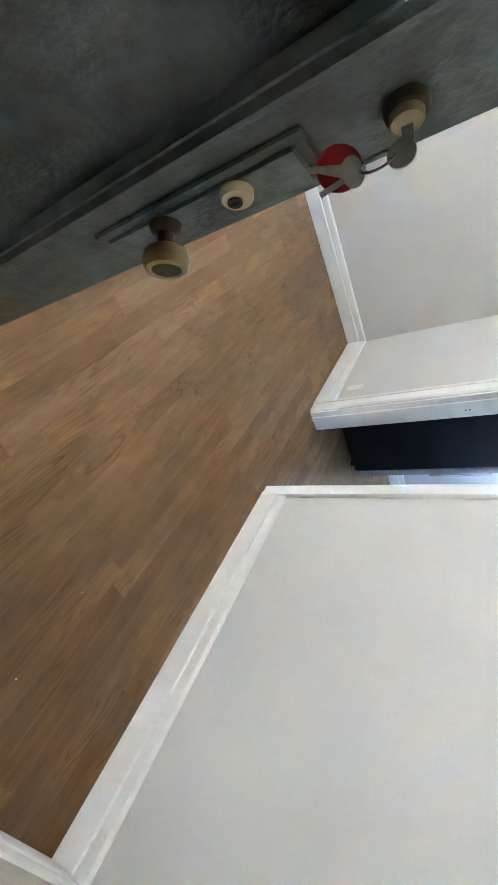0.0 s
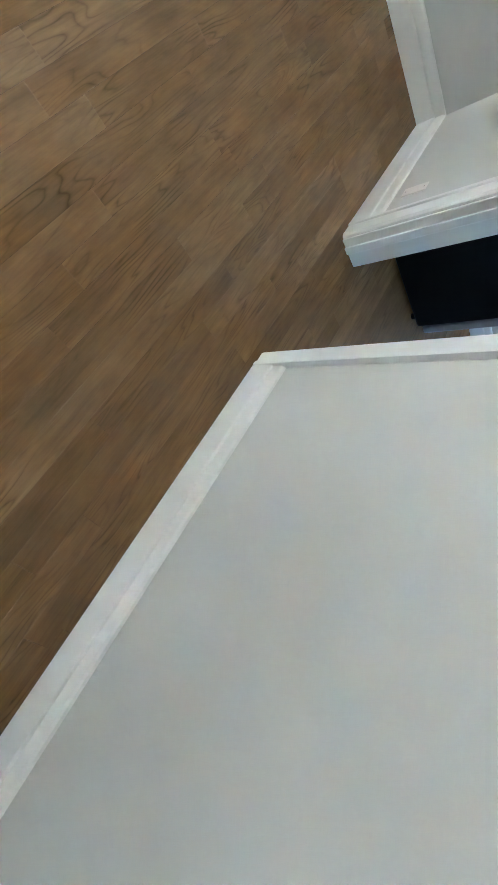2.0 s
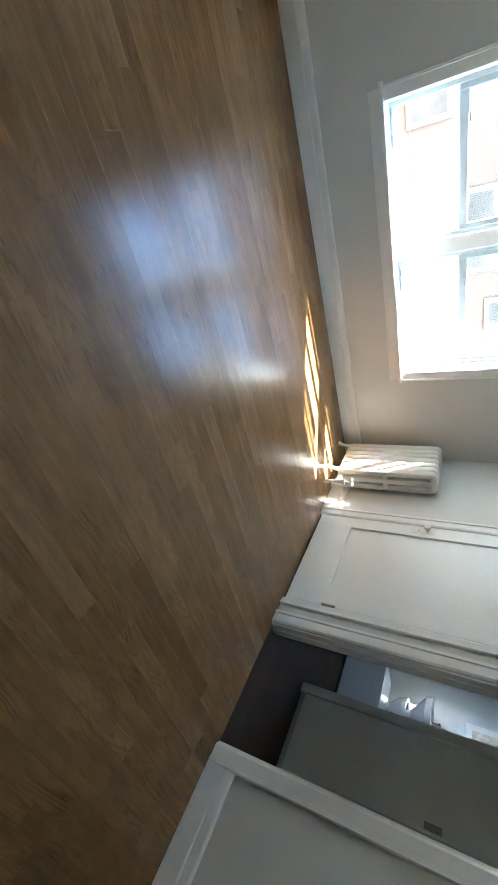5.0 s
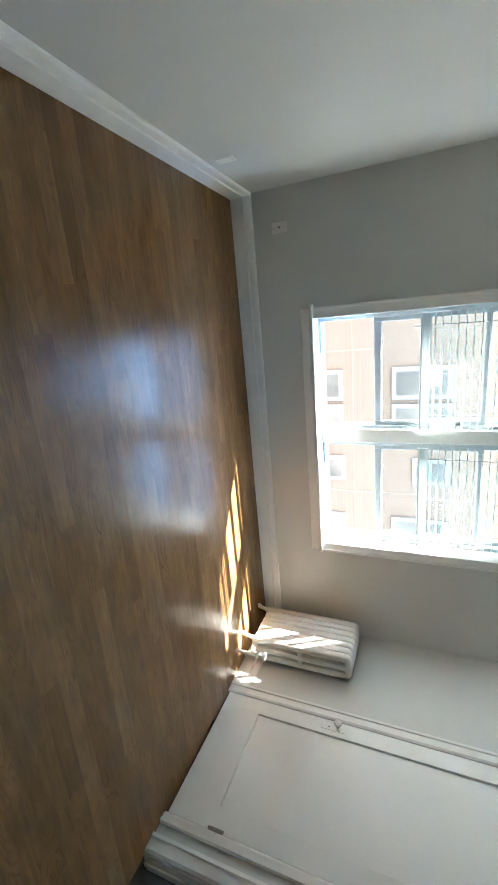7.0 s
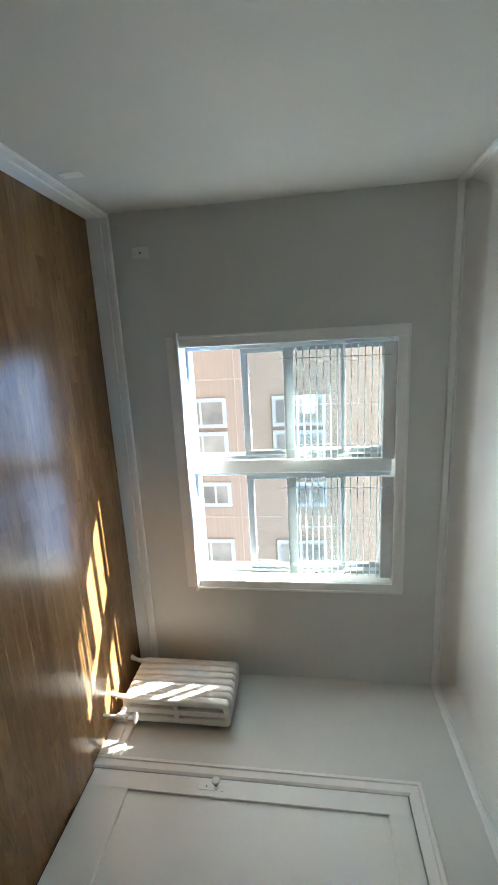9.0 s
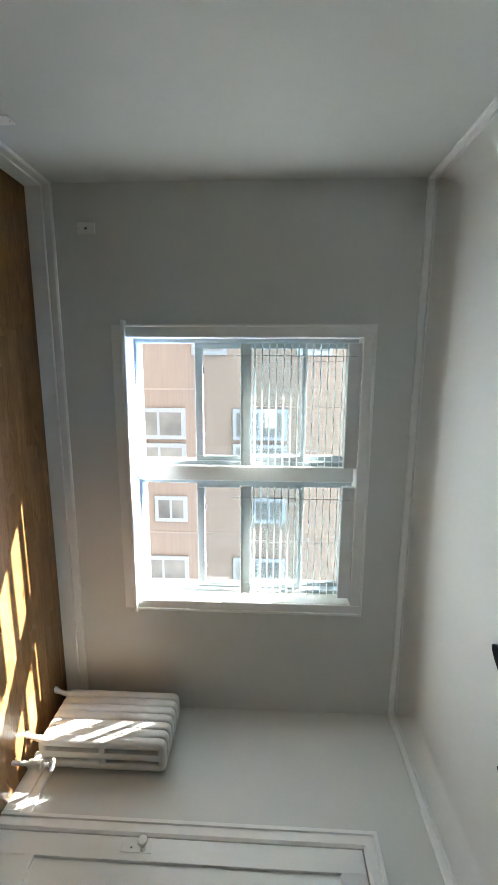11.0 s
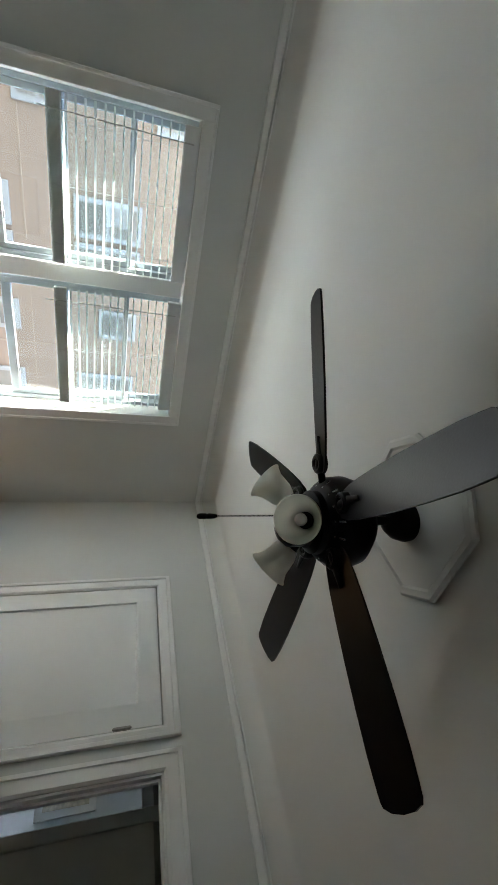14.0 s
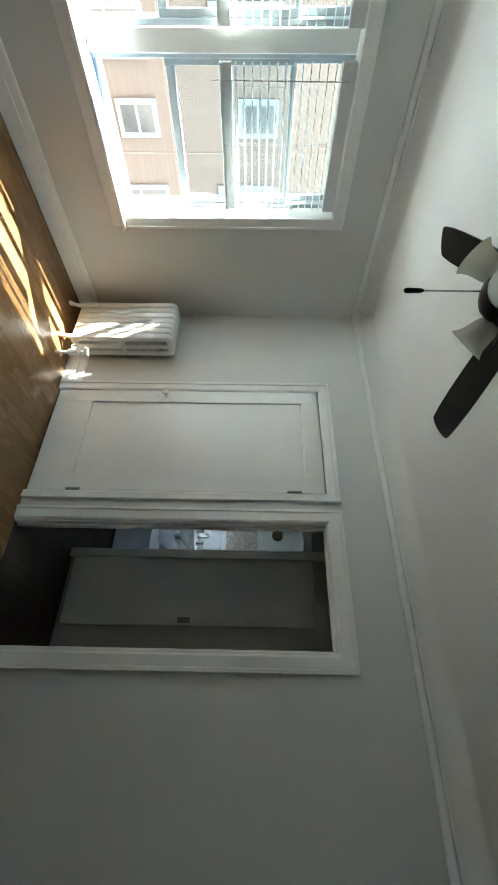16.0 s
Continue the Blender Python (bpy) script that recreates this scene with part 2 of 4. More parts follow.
def part(name, bm, material, parent=None, label="", smooth=False):
    ob = new(name, mesh_of(name, bm, material, smooth))
    if parent is not None:
        ob.parent = parent
    if label:
        tagged(ob, label)
    return ob


def structure(name, bm, material, label, category, smooth=False):
    return tagged(part(name, bm, material, None, "", smooth), label, category, kind="structure")


def thing(name, label, category, group="", m=None):
    ob = tagged(new(name), label, category, group)
    if m is not None:
        ob.matrix_world = m
    return ob


def block(x0, y0, z0, x1, y1, z1, bevel=0.0):
    bm = bmesh.new()
    box(bm, x0, y0, z0, x1, y1, z1)
    if bevel:
        bevelled(bm, bevel)
    return bm


# ---- the room: wall planes ----
X0, X1, Y0, Y1, ZC = -0.018, 4.188, -0.018, 3.668, 2.61
T = 0.12
TE = 0.152                             # the wall to the kitchen is thicker


def wall_y(name, y0, y1, x0, x1, z1, holes, material=WALL, label="pale grey painted plaster wall"):
    """A wall along x with openings (x0, x1, z0, z1), in order."""
    bm = bmesh.new()
    x = x0
    for a, b, z0, zt in holes:
        box(bm, x, y0, 0, a, y1, z1)
        if z0 > 0:
            box(bm, a, y0, 0, b, y1, z0)
        box(bm, a, y0, zt, b, y1, z1)
        x = b
    box(bm, x, y0, 0, x1, y1, z1)
    return structure(name, bm, material, label, "wall")


def wall_x(name, x0, x1, y0, y1, z1, holes, material=WALL, label="pale grey painted plaster wall"):
    bm = bmesh.new()
    y = y0
    for a, b, z0, zt in holes:
        box(bm, x0, y, 0, x1, a, z1)
        if z0 > 0:
            box(bm, x0, a, 0, x1, b, z0)
        box(bm, x0, a, zt, x1, b, z1)
        y = b
    box(bm, x0, y, 0, x1, y1, z1)
    return structure(name, bm, material, label, "wall")


CLO = (0.885, 1.775, 2.065)           # closet opening: x, x, top
D1 = (1.985, 2.752, 2.055)            # hall doorway
D2 = (1.712, 2.525, 2.055)            # kitchen doorway along y
EN = (2.245, 3.150, 2.070)            # entrance
WIN = (0.905, 2.765, 0.582, 2.117)    # window opening: y, y, z, z
XO = X0 - 0.285                        # outer face of the window wall

wall_y("wall_south", Y0 - 0.16, Y0, -0.8, 5.0, ZC + 0.05, [(EN[0], EN[1], 0, EN[2])])
wall_y("wall_north", Y1, Y1 + T, -0.3, X1 + T, ZC + 0.05, [(CLO[0], CLO[1], 0, CLO[2]), (D1[0], D1[1], 0, D1[2])])
wall_x("wall_east", X1, X1 + TE, Y0, Y1, ZC + 0.05, [(D2[0], D2[1], 0, D2[2])])
wall_x("wall_west", XO, X0, Y0, Y1, ZC + 0.05, [WIN])

bm = bmesh.new()
box(bm, XO, Y0 - 0.16, ZC, X1 + T, Y1 + T, ZC + 0.05)
structure("ceiling", bm, CEIL, "off-white painted plaster ceiling", "ceiling")

# cove that rounds the walls into the ceiling, with a flat picture-rail strip beneath it
A0 = radians(24)
COVE_X, COVE_Z = 0.105 / math.cos(A0), 0.1115 / (1 - math.sin(A0))
cove = [(COVE_X * (math.cos(A0) - math.cos(a)), COVE_Z * (math.sin(a) - math.sin(A0))) for a in [A0 + (math.pi / 2 - A0) * k / 16 for k in range(17)]] + [(0.0, 0.1115)]
strip = [(0.0, -0.052), (0.011, -0.052), (0.016, -0.046), (0.017, -0.019), (0.004, -0.014), (0.004, -0.009), (0.020, -0.006), (0.020, 0.003), (0.012, 0.004), (0.0, 0.004)]
bm = bmesh.new()
zr = ZC - 0.1125
for a, b, o in (((X0, Y0, zr), (X1, Y0, zr), (0, 1, 0)), ((X1, Y0, zr), (X1, Y1, zr), (-1, 0, 0)),
                ((X1, Y1, zr), (X0, Y1, zr), (0, -1, 0)), ((X0, Y1, zr), (X0, Y0, zr), (1, 0, 0))):
    sweep(bm, cove, a, b, o)
    bs = bmesh.new()
    sweep(bs, strip, a, b, o)
    structure("picture_rail", bs, TRIM, "slim white painted rail moulding below the cove", "trim")
structure("cornice", bm, CEIL, "plain curved off-white plaster cove at the ceiling", "cornice", smooth=True)

# baseboards: tall flat board with a rounded cap
BB = [(0.0, 0.0), (0.022, 0.0), (0.022, 0.098), (0.019, 0.102), (0.012, 0.104), (0.012, 0.107), (0.015, 0.110), (0.015, 0.148), (0.009, 0.158), (0.0, 0.161)]


def baseboard(runs):
    for a, b, o in runs:
        bm = bmesh.new()
        sweep(bm, BB, a, b, o)
        structure("baseboard", bm, TRIM, "tall white painted wooden baseboard", "baseboard")


baseboard([((X0, Y0, 0), (EN[0] - 0.095, Y0, 0), (0, 1, 0)), ((EN[1] + 0.095, Y0, 0), (X1, Y0, 0), (0, 1, 0)),
           ((X1, Y0 + 0.018, 0), (X1, D2[0] - 0.090, 0), (-1, 0, 0)), ((X1, D2[1] + 0.107, 0), (X1, Y1 - 0.018, 0), (-1, 0, 0)),
           ((X0 + 0.018, Y1, 0), (0.80, Y1, 0), (0, -1, 0)), ((D1[1] + 0.095, Y1, 0), (X1, Y1, 0), (0, -1, 0)),
           ((X0, Y0 + 0.018, 0), (X0, Y1, 0), (1, 0, 0))])


# ---- door casings ----
def casing_profile(w):
    return [(0.0, 0.0), (0.0, w), (0.012, w), (0.024, w - 0.004), (0.024, w - 0.022), (0.016, w - 0.026), (0.018, 0.014), (0.012, 0.004), (0.009, 0.0)]


def casing(name, axis, plane, out, a, b, top, wl, wr, wt, label):
    """Casing round an opening from a to b: two legs and a mitred head, each with an outer back band."""
    bm = bmesh.new()
    o = Vector(out)
    side = Vector((1, 0, 0)) if axis == "x" else Vector((0, 1, 0))
    base = Vector((0, plane, 0)) if axis == "x" else Vector((plane, 0, 0))

    def ring(w, along, tops, sgn):
        pr = casing_profile(w)
        lo = [bm.verts.new(base + side * (along + sgn * q) + o * p) for p, q in pr]
        hi = [bm.verts.new(base + side * (along + sgn * q) + o * p + Vector((0, 0, top + q * wt / w))) for p, q in pr]
        k = len(pr)
        for i in range(k):
            j = (i + 1) % k
            bm.faces.new((lo[i], lo[j], hi[j], hi[i]))
        bm.faces.new(lo)
        return hi
    left, right = ring(wl, a, top, -1), ring(wr, b, top, 1)
    k = len(left)
    for i in range(k):
        j = (i + 1) % k
        bm.faces.new((left[i], left[j], right[j], right[i]))
    return structure(name, bm, TRIM, label, "door casing")


casing("closet_casing", "x", Y1, (0, -1, 0), CLO[0], CLO[1], CLO[2], 0.085, 0.060, 0.092, "white painted moulded wooden casing round the closet door")
casing("doorway_casing", "x", Y1, (0, -1, 0), D1[0], D1[1], D1[2], 0.095, 0.095, 0.10, "white painted moulded wooden casing round the hall doorway")
casing("kitchen_casing", "y", X1, (-1, 0, 0), D2[0], D2[1], D2[2], 0.088, 0.106, 0.10, "white painted moulded wooden casing round the kitchen doorway")
casing("entrance_casing", "x", Y0, (0, 1, 0), EN[0], EN[1], EN[2], 0.095, 0.095, 0.10, "white painted moulded wooden casing round the entrance")


def jamb(name, axis, p0, p1, a, b, top, label, stop):
    """The lining of an opening, with its stop bead and a strike plate."""
    bm = bmesh.new()
    lo, hi = min(p0, p1), max(p0, p1)
    t = 0.012

    def put(u0, v0, z0, u1, v1, z1):
        if axis == "x":
            box(bm, u0, v0, z0, u1, v1, z1)
        else:
            box(bm, v0, u0, z0, v1, u1, z1)
    put(a, lo, 0, a + t, hi, top)
    put(b - t, lo, 0, b, hi, top)
    put(a + t, lo, top - t, b - t, hi, top)
    s0, s1 = stop
    put(a + t, s0, 0, a + t + 0.012, s1, top - t)
    put(b - t - 0.012, s0, 0, b - t, s1, top - t)
    put(a + t + 0.012, s0, top - t - 0.012, b - t - 0.012, s1, top - t)
    bevelled(bm, 0.0015)
    return structure(name, bm, TRIM, label, "door jamb")


jamb("hall_jamb", "x", Y1 + 0.001, Y1 + T, D1[0], D1[1], D1[2], "white painted wooden lining of the hall doorway", (Y1 + 0.045, Y1 + 0.075))
kj = jamb("kitchen_jamb", "y", X1 + 0.001, X1 + TE, D2[0], D2[1], D2[2], "white painted wooden lining of the kitchen doorway", (X1 + 0.040, X1 + 0.075))
jamb("entrance_jamb", "x", Y0 - 0.159, Y0 - 0.001, EN[0], EN[1], EN[2], "white painted wooden lining of the entrance", (Y0 - 0.10, Y0 - 0.05))

# ---- window ----
# casing: flat boards with an outer bead, standing on a stool with horned ends over an apron
a0, a1, b0, b1 = WIN
cw, cn, ch, zs = 0.082, 0.076, 0.080, b0 + 0.006
bm = bmesh.new()
for x0, y0, z0, x1, y1, z1 in ((X0, a0 - cw, zs, X0 + 0.018, a0, b1 + ch), (X0, a1, zs, X0 + 0.018, a1 + cn, b1 + ch),
                               (X0, a0, b1, X0 + 0.018, a1, b1 + ch), (X0, a0 - cw + 0.006, b0 - 0.092, X0 + 0.015, a1 + cn - 0.006, b0 - 0.02)):
    box(bm, x0, y0, z0, x1, y1, z1)
for x0, y0, z0, x1, y1, z1 in ((X0 + 0.0182, a0 - cw, zs, X0 + 0.030, a0 - cw + 0.018, b1 + ch), (X0 + 0.0182, a1 + cn - 0.018, zs, X0 + 0.030, a1 + cn, b1 + ch),
                               (X0 + 0.0182, a0 - cw + 0.018, b1 + ch - 0.018, X0 + 0.030, a1 + cn - 0.018, b1 + ch)):
    box(bm, x0, y0, z0, x1, y1, z1)
bevelled(bm, 0.003)
structure("window_casing", bm, TRIM, "white painted wooden casing round the paired windows", "window casing")
bm = bmesh.new()
box(bm, X0 - 0.134, a0 + 0.001, b0 - 0.02, X0, a1 - 0.001, zs)
box(bm, X0 + 0.0005, a0 - cw - 0.022, b0 - 0.02, X0 + 0.042, a1 + cn + 0.010, zs)
bevelled(bm, 0.004)
structure("window_sill", bm, TRIM, "white painted wooden inner sill with horned ends, in full sun", "window sill")
YM0, YM1 = 1.783, 1.893
bm = bmesh.new()
box(bm, X0 - 0.26, YM0, b0 + 0.006, X0 - 0.105, YM1, b1)
bevelled(bm, 0.004)
structure("mullion", bm, TRIM, "flat white painted post between the paired windows", "window mullion")


def sash(name, parent, x, y0, y1, z0, z1, rail=0.034, foot=0.055):
    s = part(name, block(x - 0.028, y0, z0, x, y0 + rail, z1, 0.003), VINYL, parent)
    part("stile", block(x - 0.028, y1 - rail, z0, x, y1, z1, 0.003), VINYL, s)
    part("rail", block(x - 0.028, y0 + rail, z1 - rail, x, y1 - rail, z1, 0.003), VINYL, s)
    part("rail", block(x - 0.028, y0 + rail, z0, x, y1 - rail, z0 + foot, 0.003), VINYL, s)
    g = part("pane", block(x - 0.017, y0 + rail - 0.004, z0 + foot - 0.004, x - 0.013, y1 - rail + 0.004, z1 - rail + 0.004), GLASS, s)
    g.visible_shadow = False
    return s


def window_unit(name, y0, y1):
    w = tagged(part(name, block(X0 - 0.245, y0, b0 + 0.006, X0 - 0.135, y0 + 0.028, b1, 0.003), VINYL), "pale blue-grey metal double-hung window with its lower sash pushed up", "window", kind="structure")
    part("window_frame", block(X0 - 0.245, y1 - 0.028, b0 + 0.006, X0 - 0.135, y1, b1, 0.003), VINYL, w)
    part("window_frame", block(X0 - 0.245, y0 + 0.028, b1 - 0.03, X0 - 0.135, y1 - 0.028, b1, 0.003), VINYL, w)
    part("window_frame", block(X0 - 0.26, y0 + 0.028, b0 + 0.006, X0 - 0.135, y1 - 0.028, b0 + 0.026, 0.003), VINYL, w)
    sash("upper_sash", w, X0 - 0.192, y0 + 0.029, y1 - 0.029, 1.34, b1 - 0.031)
    low = sash("lower_sash", w, X0 - 0.150, y0 + 0.029, y1 - 0.029, 1.005, 1.782)
    for yy in (y0 + (y1 - y0) * 0.24, y0 + (y1 - y0) * 0.76):
        part("sash_latch", block(X0 - 0.1499, yy - 0.025, 1.061, X0 - 0.138, yy + 0.025, 1.073, 0.002), STEEL, low, "small grey finger latch")
    return w


window_unit("window_1", a0, YM0)
window_unit("window_2", YM1, a1)


def blind(y0, y1):
    """A half-raised white slatted blind, its slats open, with the lifted slats stacked on the bottom rail."""
    bl = thing("window_blind", "half-raised white slatted blind with open slats in a window", "window blind", "blinds in the windows", pose(X0 - 0.045, (y0 + y1) / 2, b1))
    w = (y1 - y0) / 2
    part("headrail", block(-0.022, -w, -0.084, 0.022, w, -0.001, 0.003), HEADRAIL, bl, "grey-white steel headrail")
    n_slats, top, low = 13, -0.112, -0.690
    slat = bmesh.new()
    prof = [(-0.0125, -0.0012), (-0.006, 0.0012), (0.0, 0.002), (0.006, 0.0012), (0.0125, -0.0012)]
    up = [slat.verts.new((p, s * (w - 0.006), q)) for s in (-1, 1) for p, q in prof]
    dn = [slat.verts.new((p, s * (w - 0.006), q - 0.0009)) for s in (-1, 1) for p, q in prof]
    for i in range(4):
        slat.faces.new((up[i], up[i + 1], up[i + 6], up[i + 5]))
        slat.faces.new((dn[i], dn[i + 5], dn[i + 6], dn[i + 1]))
    data = mesh_of("slat", slat, BLIND)
    for k in range(n_slats):
        s = new("slat", data)
        s.parent = bl
        s.matrix_basis = pose(0, random.uniform(-0.002, 0.002), top + (low - top) * k / (n_slats - 1), random.uniform(-0.15, 0.15), 19 + random.uniform(-3, 3), 0)
    stack = part("lifted_stack", block(-0.0165, -w + 0.004, -0.7185, 0.0165, w - 0.004, -0.7155), BLIND_STACK, bl, "lifted slats lying on the bottom rail")
    one = mesh_of("lifted_slat", block(-0.0165, -w + 0.004, 0, 0.0165, w - 0.004, 0.0028), BLIND_STACK)
    for k in range(11):
        s = new("lifted_slat", one)
        s.parent = stack
        s.matrix_basis = pose(random.uniform(-0.001, 0.001), random.uniform(-0.002, 0.002), -0.771 + k * 0.0051)
    part("bottom_rail", block(-0.018, -w + 0.004, -0.786, 0.018, w - 0.004, -0.773, 0.003), BLIND_STACK, stack)
    for f in (-0.72, 0.0, 0.72):
        bm = bmesh.new()
        for x in (-0.0135, 0.0135):
            tube(bm, [(x, f * w, -0.084), (x, f * w, -0.77)], 0.0009, 5)
        part("ladder_cord", bm, CORD, bl)
        bm = bmesh.new()
        pts = [(0.018 + 0.006 * math.sin(k * 1.9), f * w + 0.014 * math.sin(k * 2.4), -0.715 - 0.008 * k) for k in range(9)]
        tube(bm, pts, 0.0013, 5)
        part("slack_cord", bm, CORD, bl, "slack loop of ladder cord")
    bm = bmesh.new()
    tube(bm, [(0.028, -w + 0.085, -0.03), (0.029, -w + 0.083, -0.40), (0.030, -w + 0.080, -0.83)], 0.0035, 8)
    part("tilt_wand", bm, CORD, bl, "thin grey tilt wand")
    return bl


blind(a0 + 0.032, YM0 - 0.012)
blind(YM1 + 0.012, a1 - 0.032)


# ---- closet door ----
def panel_door(name, w, h, t, label, category, material, panel, m, depth=0.010, soft=(0.004, 0.004, 0.004, 0.004)):
    """A leaf with one recessed panel; x from 0 to w, its face on -y at 0; panel: x0, x1, z0, z1."""
    d = thing(name, label, category, m=m)
    p0, p1, q0, q1 = panel
    st = part("stile", block(0, 0, 0, p0, t, h, 0.0006), material, d)
    part("stile", block(p1, 0, 0, w, t, h, 0.0006), material, d)
    part("rail", block(p0, 0, 0, p1, t, q0, 0.0006), material, d)
    part("rail", block(p0, 0, q1, p1, t, h, 0.0006), material, d)
    part("panel", block(p0, depth, q0, p1, t - 0.006, q1), material, d)
    for (x0, z0, x1, z1, lo), wide in zip(((p0, q0, p0, q1, (1, 0)), (p1, q0, p1, q1, (-1, 0)), (p0, q0, p1, q0, (0, 1)), (p0, q1, p1, q1, (0, -1))), soft):
        bm = bmesh.new()
        out = Vector((lo[0], 0, lo[1]))
        sweep(bm, [(0.0, 0.0005), (wide * 0.375, 0.001), (wide, depth), (0.0, depth)], (x0, 0, z0), (x1, 0, z1), out, Vector((0, 1, 0)))
        part("panel_moulding", bm, material, d)
    return d


clo = panel_door("closet_door", CLO[1] - CLO[0] - 0.008, CLO[2] - 0.0245, 0.035, "white painted closet door with one long panel, shut", "door", DOOR_WHITE,
                 (0.108, 0.757, 0.279, 1.919), pose(CLO[0] + 0.004, Y1 - 0.006, 0.016), 0.015, (0.004, 0.010, 0.006, 0.016))


def hinge(parent, x, z):
    h = part("hinge", block(x - 0.012, -0.004, z - 0.045, x + 0.010, 0.001, z + 0.045, 0.001), HINGE, parent, "grey painted butt hinge")
    bm = bmesh.new()
    lathe(bm, [(0, -0.05), (0.0035, -0.05), (0.006, -0.045), (0.006, 0.045), (0.0035, 0.05), (0, 0.05)], pose(x, -0.008, z), 10)
    part("knuckle", bm, HINGE, h, smooth=True)


for zz in (0.315, 1.830):
    hinge(clo, 0.876, zz)
bm = block(0.030, -0.004, 0.735, 0.075, 0.0, 0.905, 0.0015)
plate = part("lock_plate", bm, DOOR_WHITE, clo, "white painted long lock plate")
bm = bmesh.new()
lathe(bm, [(0, 0), (0.017, 0), (0.017, 0.004), (0.008, 0.008), (0.008, 0.028), (0.020, 0.034), (0.027, 0.046), (0.024, 0.058), (0.010, 0.063), (0, 0.063)], pose(0.052, -0.004, 0.855, 90, 0, 0), 20)
part("knob", bm, PORCELAIN, plate, "round white knob", True)
bm = bmesh.new()
lathe(bm, [(0, 0), (0.005, 0), (0.004, 0.0015), (0, 0.0015)], pose(0.052, -0.004, 0.79, 90, 0, 0), 10)
part("keyhole", bm, KEYHOLE, plate)


# ---- cast-iron radiators ----
def radiator(label, sections, pitch, depth, height, m, valve_side):
    """Column radiator; sections along x from 0, depth along y from 0 (front) and feet on z 0."""
    r = thing("radiator", label, "radiator", "cast-iron radiators", m)
    foot, rt = 0.085, depth * 0.128
    # each section: a rounded tube led round an upright rectangle, with a mid column and a mid bridge inside
    bm = bmesh.new()
    y0, y1, z0, z1, half, turn_r = 0.004 + rt, depth - 0.004 - rt, foot + rt, height - rt, pitch / 2 - 0.0008, rt * 0.7
    way = []
    for cy, cz, start in ((y1 - turn_r, z1 - turn_r, 0), (y0 + turn_r, z1 - turn_r, 90), (y0 + turn_r, z0 + turn_r, 180), (y1 - turn_r, z0 + turn_r, 270)):
        for k in range(5):
            a = radians(start + 22.5 * k)
            way.append((cy + turn_r * math.cos(a), cz + turn_r * math.sin(a), math.cos(a), math.sin(a)))
    shape = []
    for k in range(16):
        c, q = math.cos(math.pi * k / 8), math.sin(math.pi * k / 8)
        shape.append((math.copysign(abs(c) ** 0.55, c) * half, math.copysign(abs(q) ** 0.7, q) * rt))
    rings = [[bm.verts.new((pitch / 2 + u, y + ny * v, z + nz * v)) for u, v in shape] for y, z, ny, nz in way]
    for a, b in zip(rings, rings[1:] + rings[:1]):
        for k in range(16):
            bm.faces.new((a[k], a[(k + 1) % 16], b[(k + 1) % 16], b[k]))
    ym, zm = depth / 2, (foot + height) / 2
    inner = bmesh.new()
    box(inner, 0.0012, ym - depth * 0.112, foot + 0.03, pitch - 0.0012, ym + depth * 0.112, height - 0.03)
    box(inner, 0.003, rt, zm - 0.022, pitch - 0.003, depth - rt, zm + 0.022)
    bevelled(inner, 0.009, 2)
    core = bpy.data.meshes.new("core")
    inner.to_mesh(core)
    inner.free()
    bm.from_mesh(core)
    data = mesh_of("section", bm, RAD_PAINT, True)
    for k in range(sections):
        s = new("section", data)
        s.parent = r
        s.matrix_basis = pose(k * pitch, 0, 0)
    for k in (0, sections - 1):
        for y in (0.03, depth - 0.03):
            bm = bmesh.new()
            sgn = -1 if y < depth / 2 else 1
            lathe(bm, [(0, 0), (0.020, 0.0), (0.022, 0.012), (0.015, 0.035), (0.017, 0.07), (0.024, foot + 0.03), (0, foot + 0.03)], pose((k + 0.5) * pitch, y, 0), 12)
            for v in bm.verts:
                v.co.y += sgn * 0.035 * (1 - v.co.z / (foot + 0.03)) ** 2
            part("foot", bm, RAD_PAINT, r, smooth=True)
    for z in (foot + 0.045, height - 0.045):
        bm = bmesh.new()
        lathe(bm, [(0, -0.004), (0.018, -0.004), (0.022, 0), (0.022, 0.01), (0, 0.012)], pose(0.0 if valve_side > 0 else sections * pitch, depth / 2, z, 0, -90 if valve_side > 0 else 90, 0), 8)
        part("end_plug", bm, RAD_PAINT, r, smooth=True)
    vx = sections * pitch + 0.120 if valve_side > 0 else -0.075
    sg = 1 if valve_side > 0 else -1
    bm = bmesh.new()
    lathe(bm, [(0, -0.10), (0.013, -0.10), (0.013, 0.0), (0.024, 0.004), (0.026, 0.03), (0.022, 0.06), (0.026, 0.066), (0.026, 0.085), (0.014, 0.092), (0.012, 0.12), (0.005, 0.122), (0.005, 0.14), (0, 0.14)], pose(vx, depth / 2 - 0.06, 0.10), 16)
    lathe(bm, [(0, 0), (0.015, 0), (0.015, 0.03), (0.022, 0.034), (0.022, 0.05), (0, 0.052)], pose(vx - sg * 0.015, depth / 2 - 0.06, foot + 0.045, 0, -90 * sg, 0), 12)
    v = part("valve", bm, RAD_PAINT, r, "white painted steam valve", True)
    bm = bmesh.new()
    lathe(bm, [(0, 0), (0.030, 0.001), (0.036, 0.006), (0.032, 0.013), (0.012, 0.017), (0, 0.018)], pose(vx, depth / 2 - 0.06, 0.238), 18)
    part("handwheel", bm, RAD_PAINT, v, smooth=True)
    return r


radiator("white painted cast-iron column radiator beside the closet door", 7, 0.0615, 0.215, 0.905, pose(0.13, 3.405, 0), 1)
radiator("white painted cast-iron column radiator in the kitchen corner", 12, 0.050, 0.135, 0.88, pose(6.11, 3.560, 0), -1)


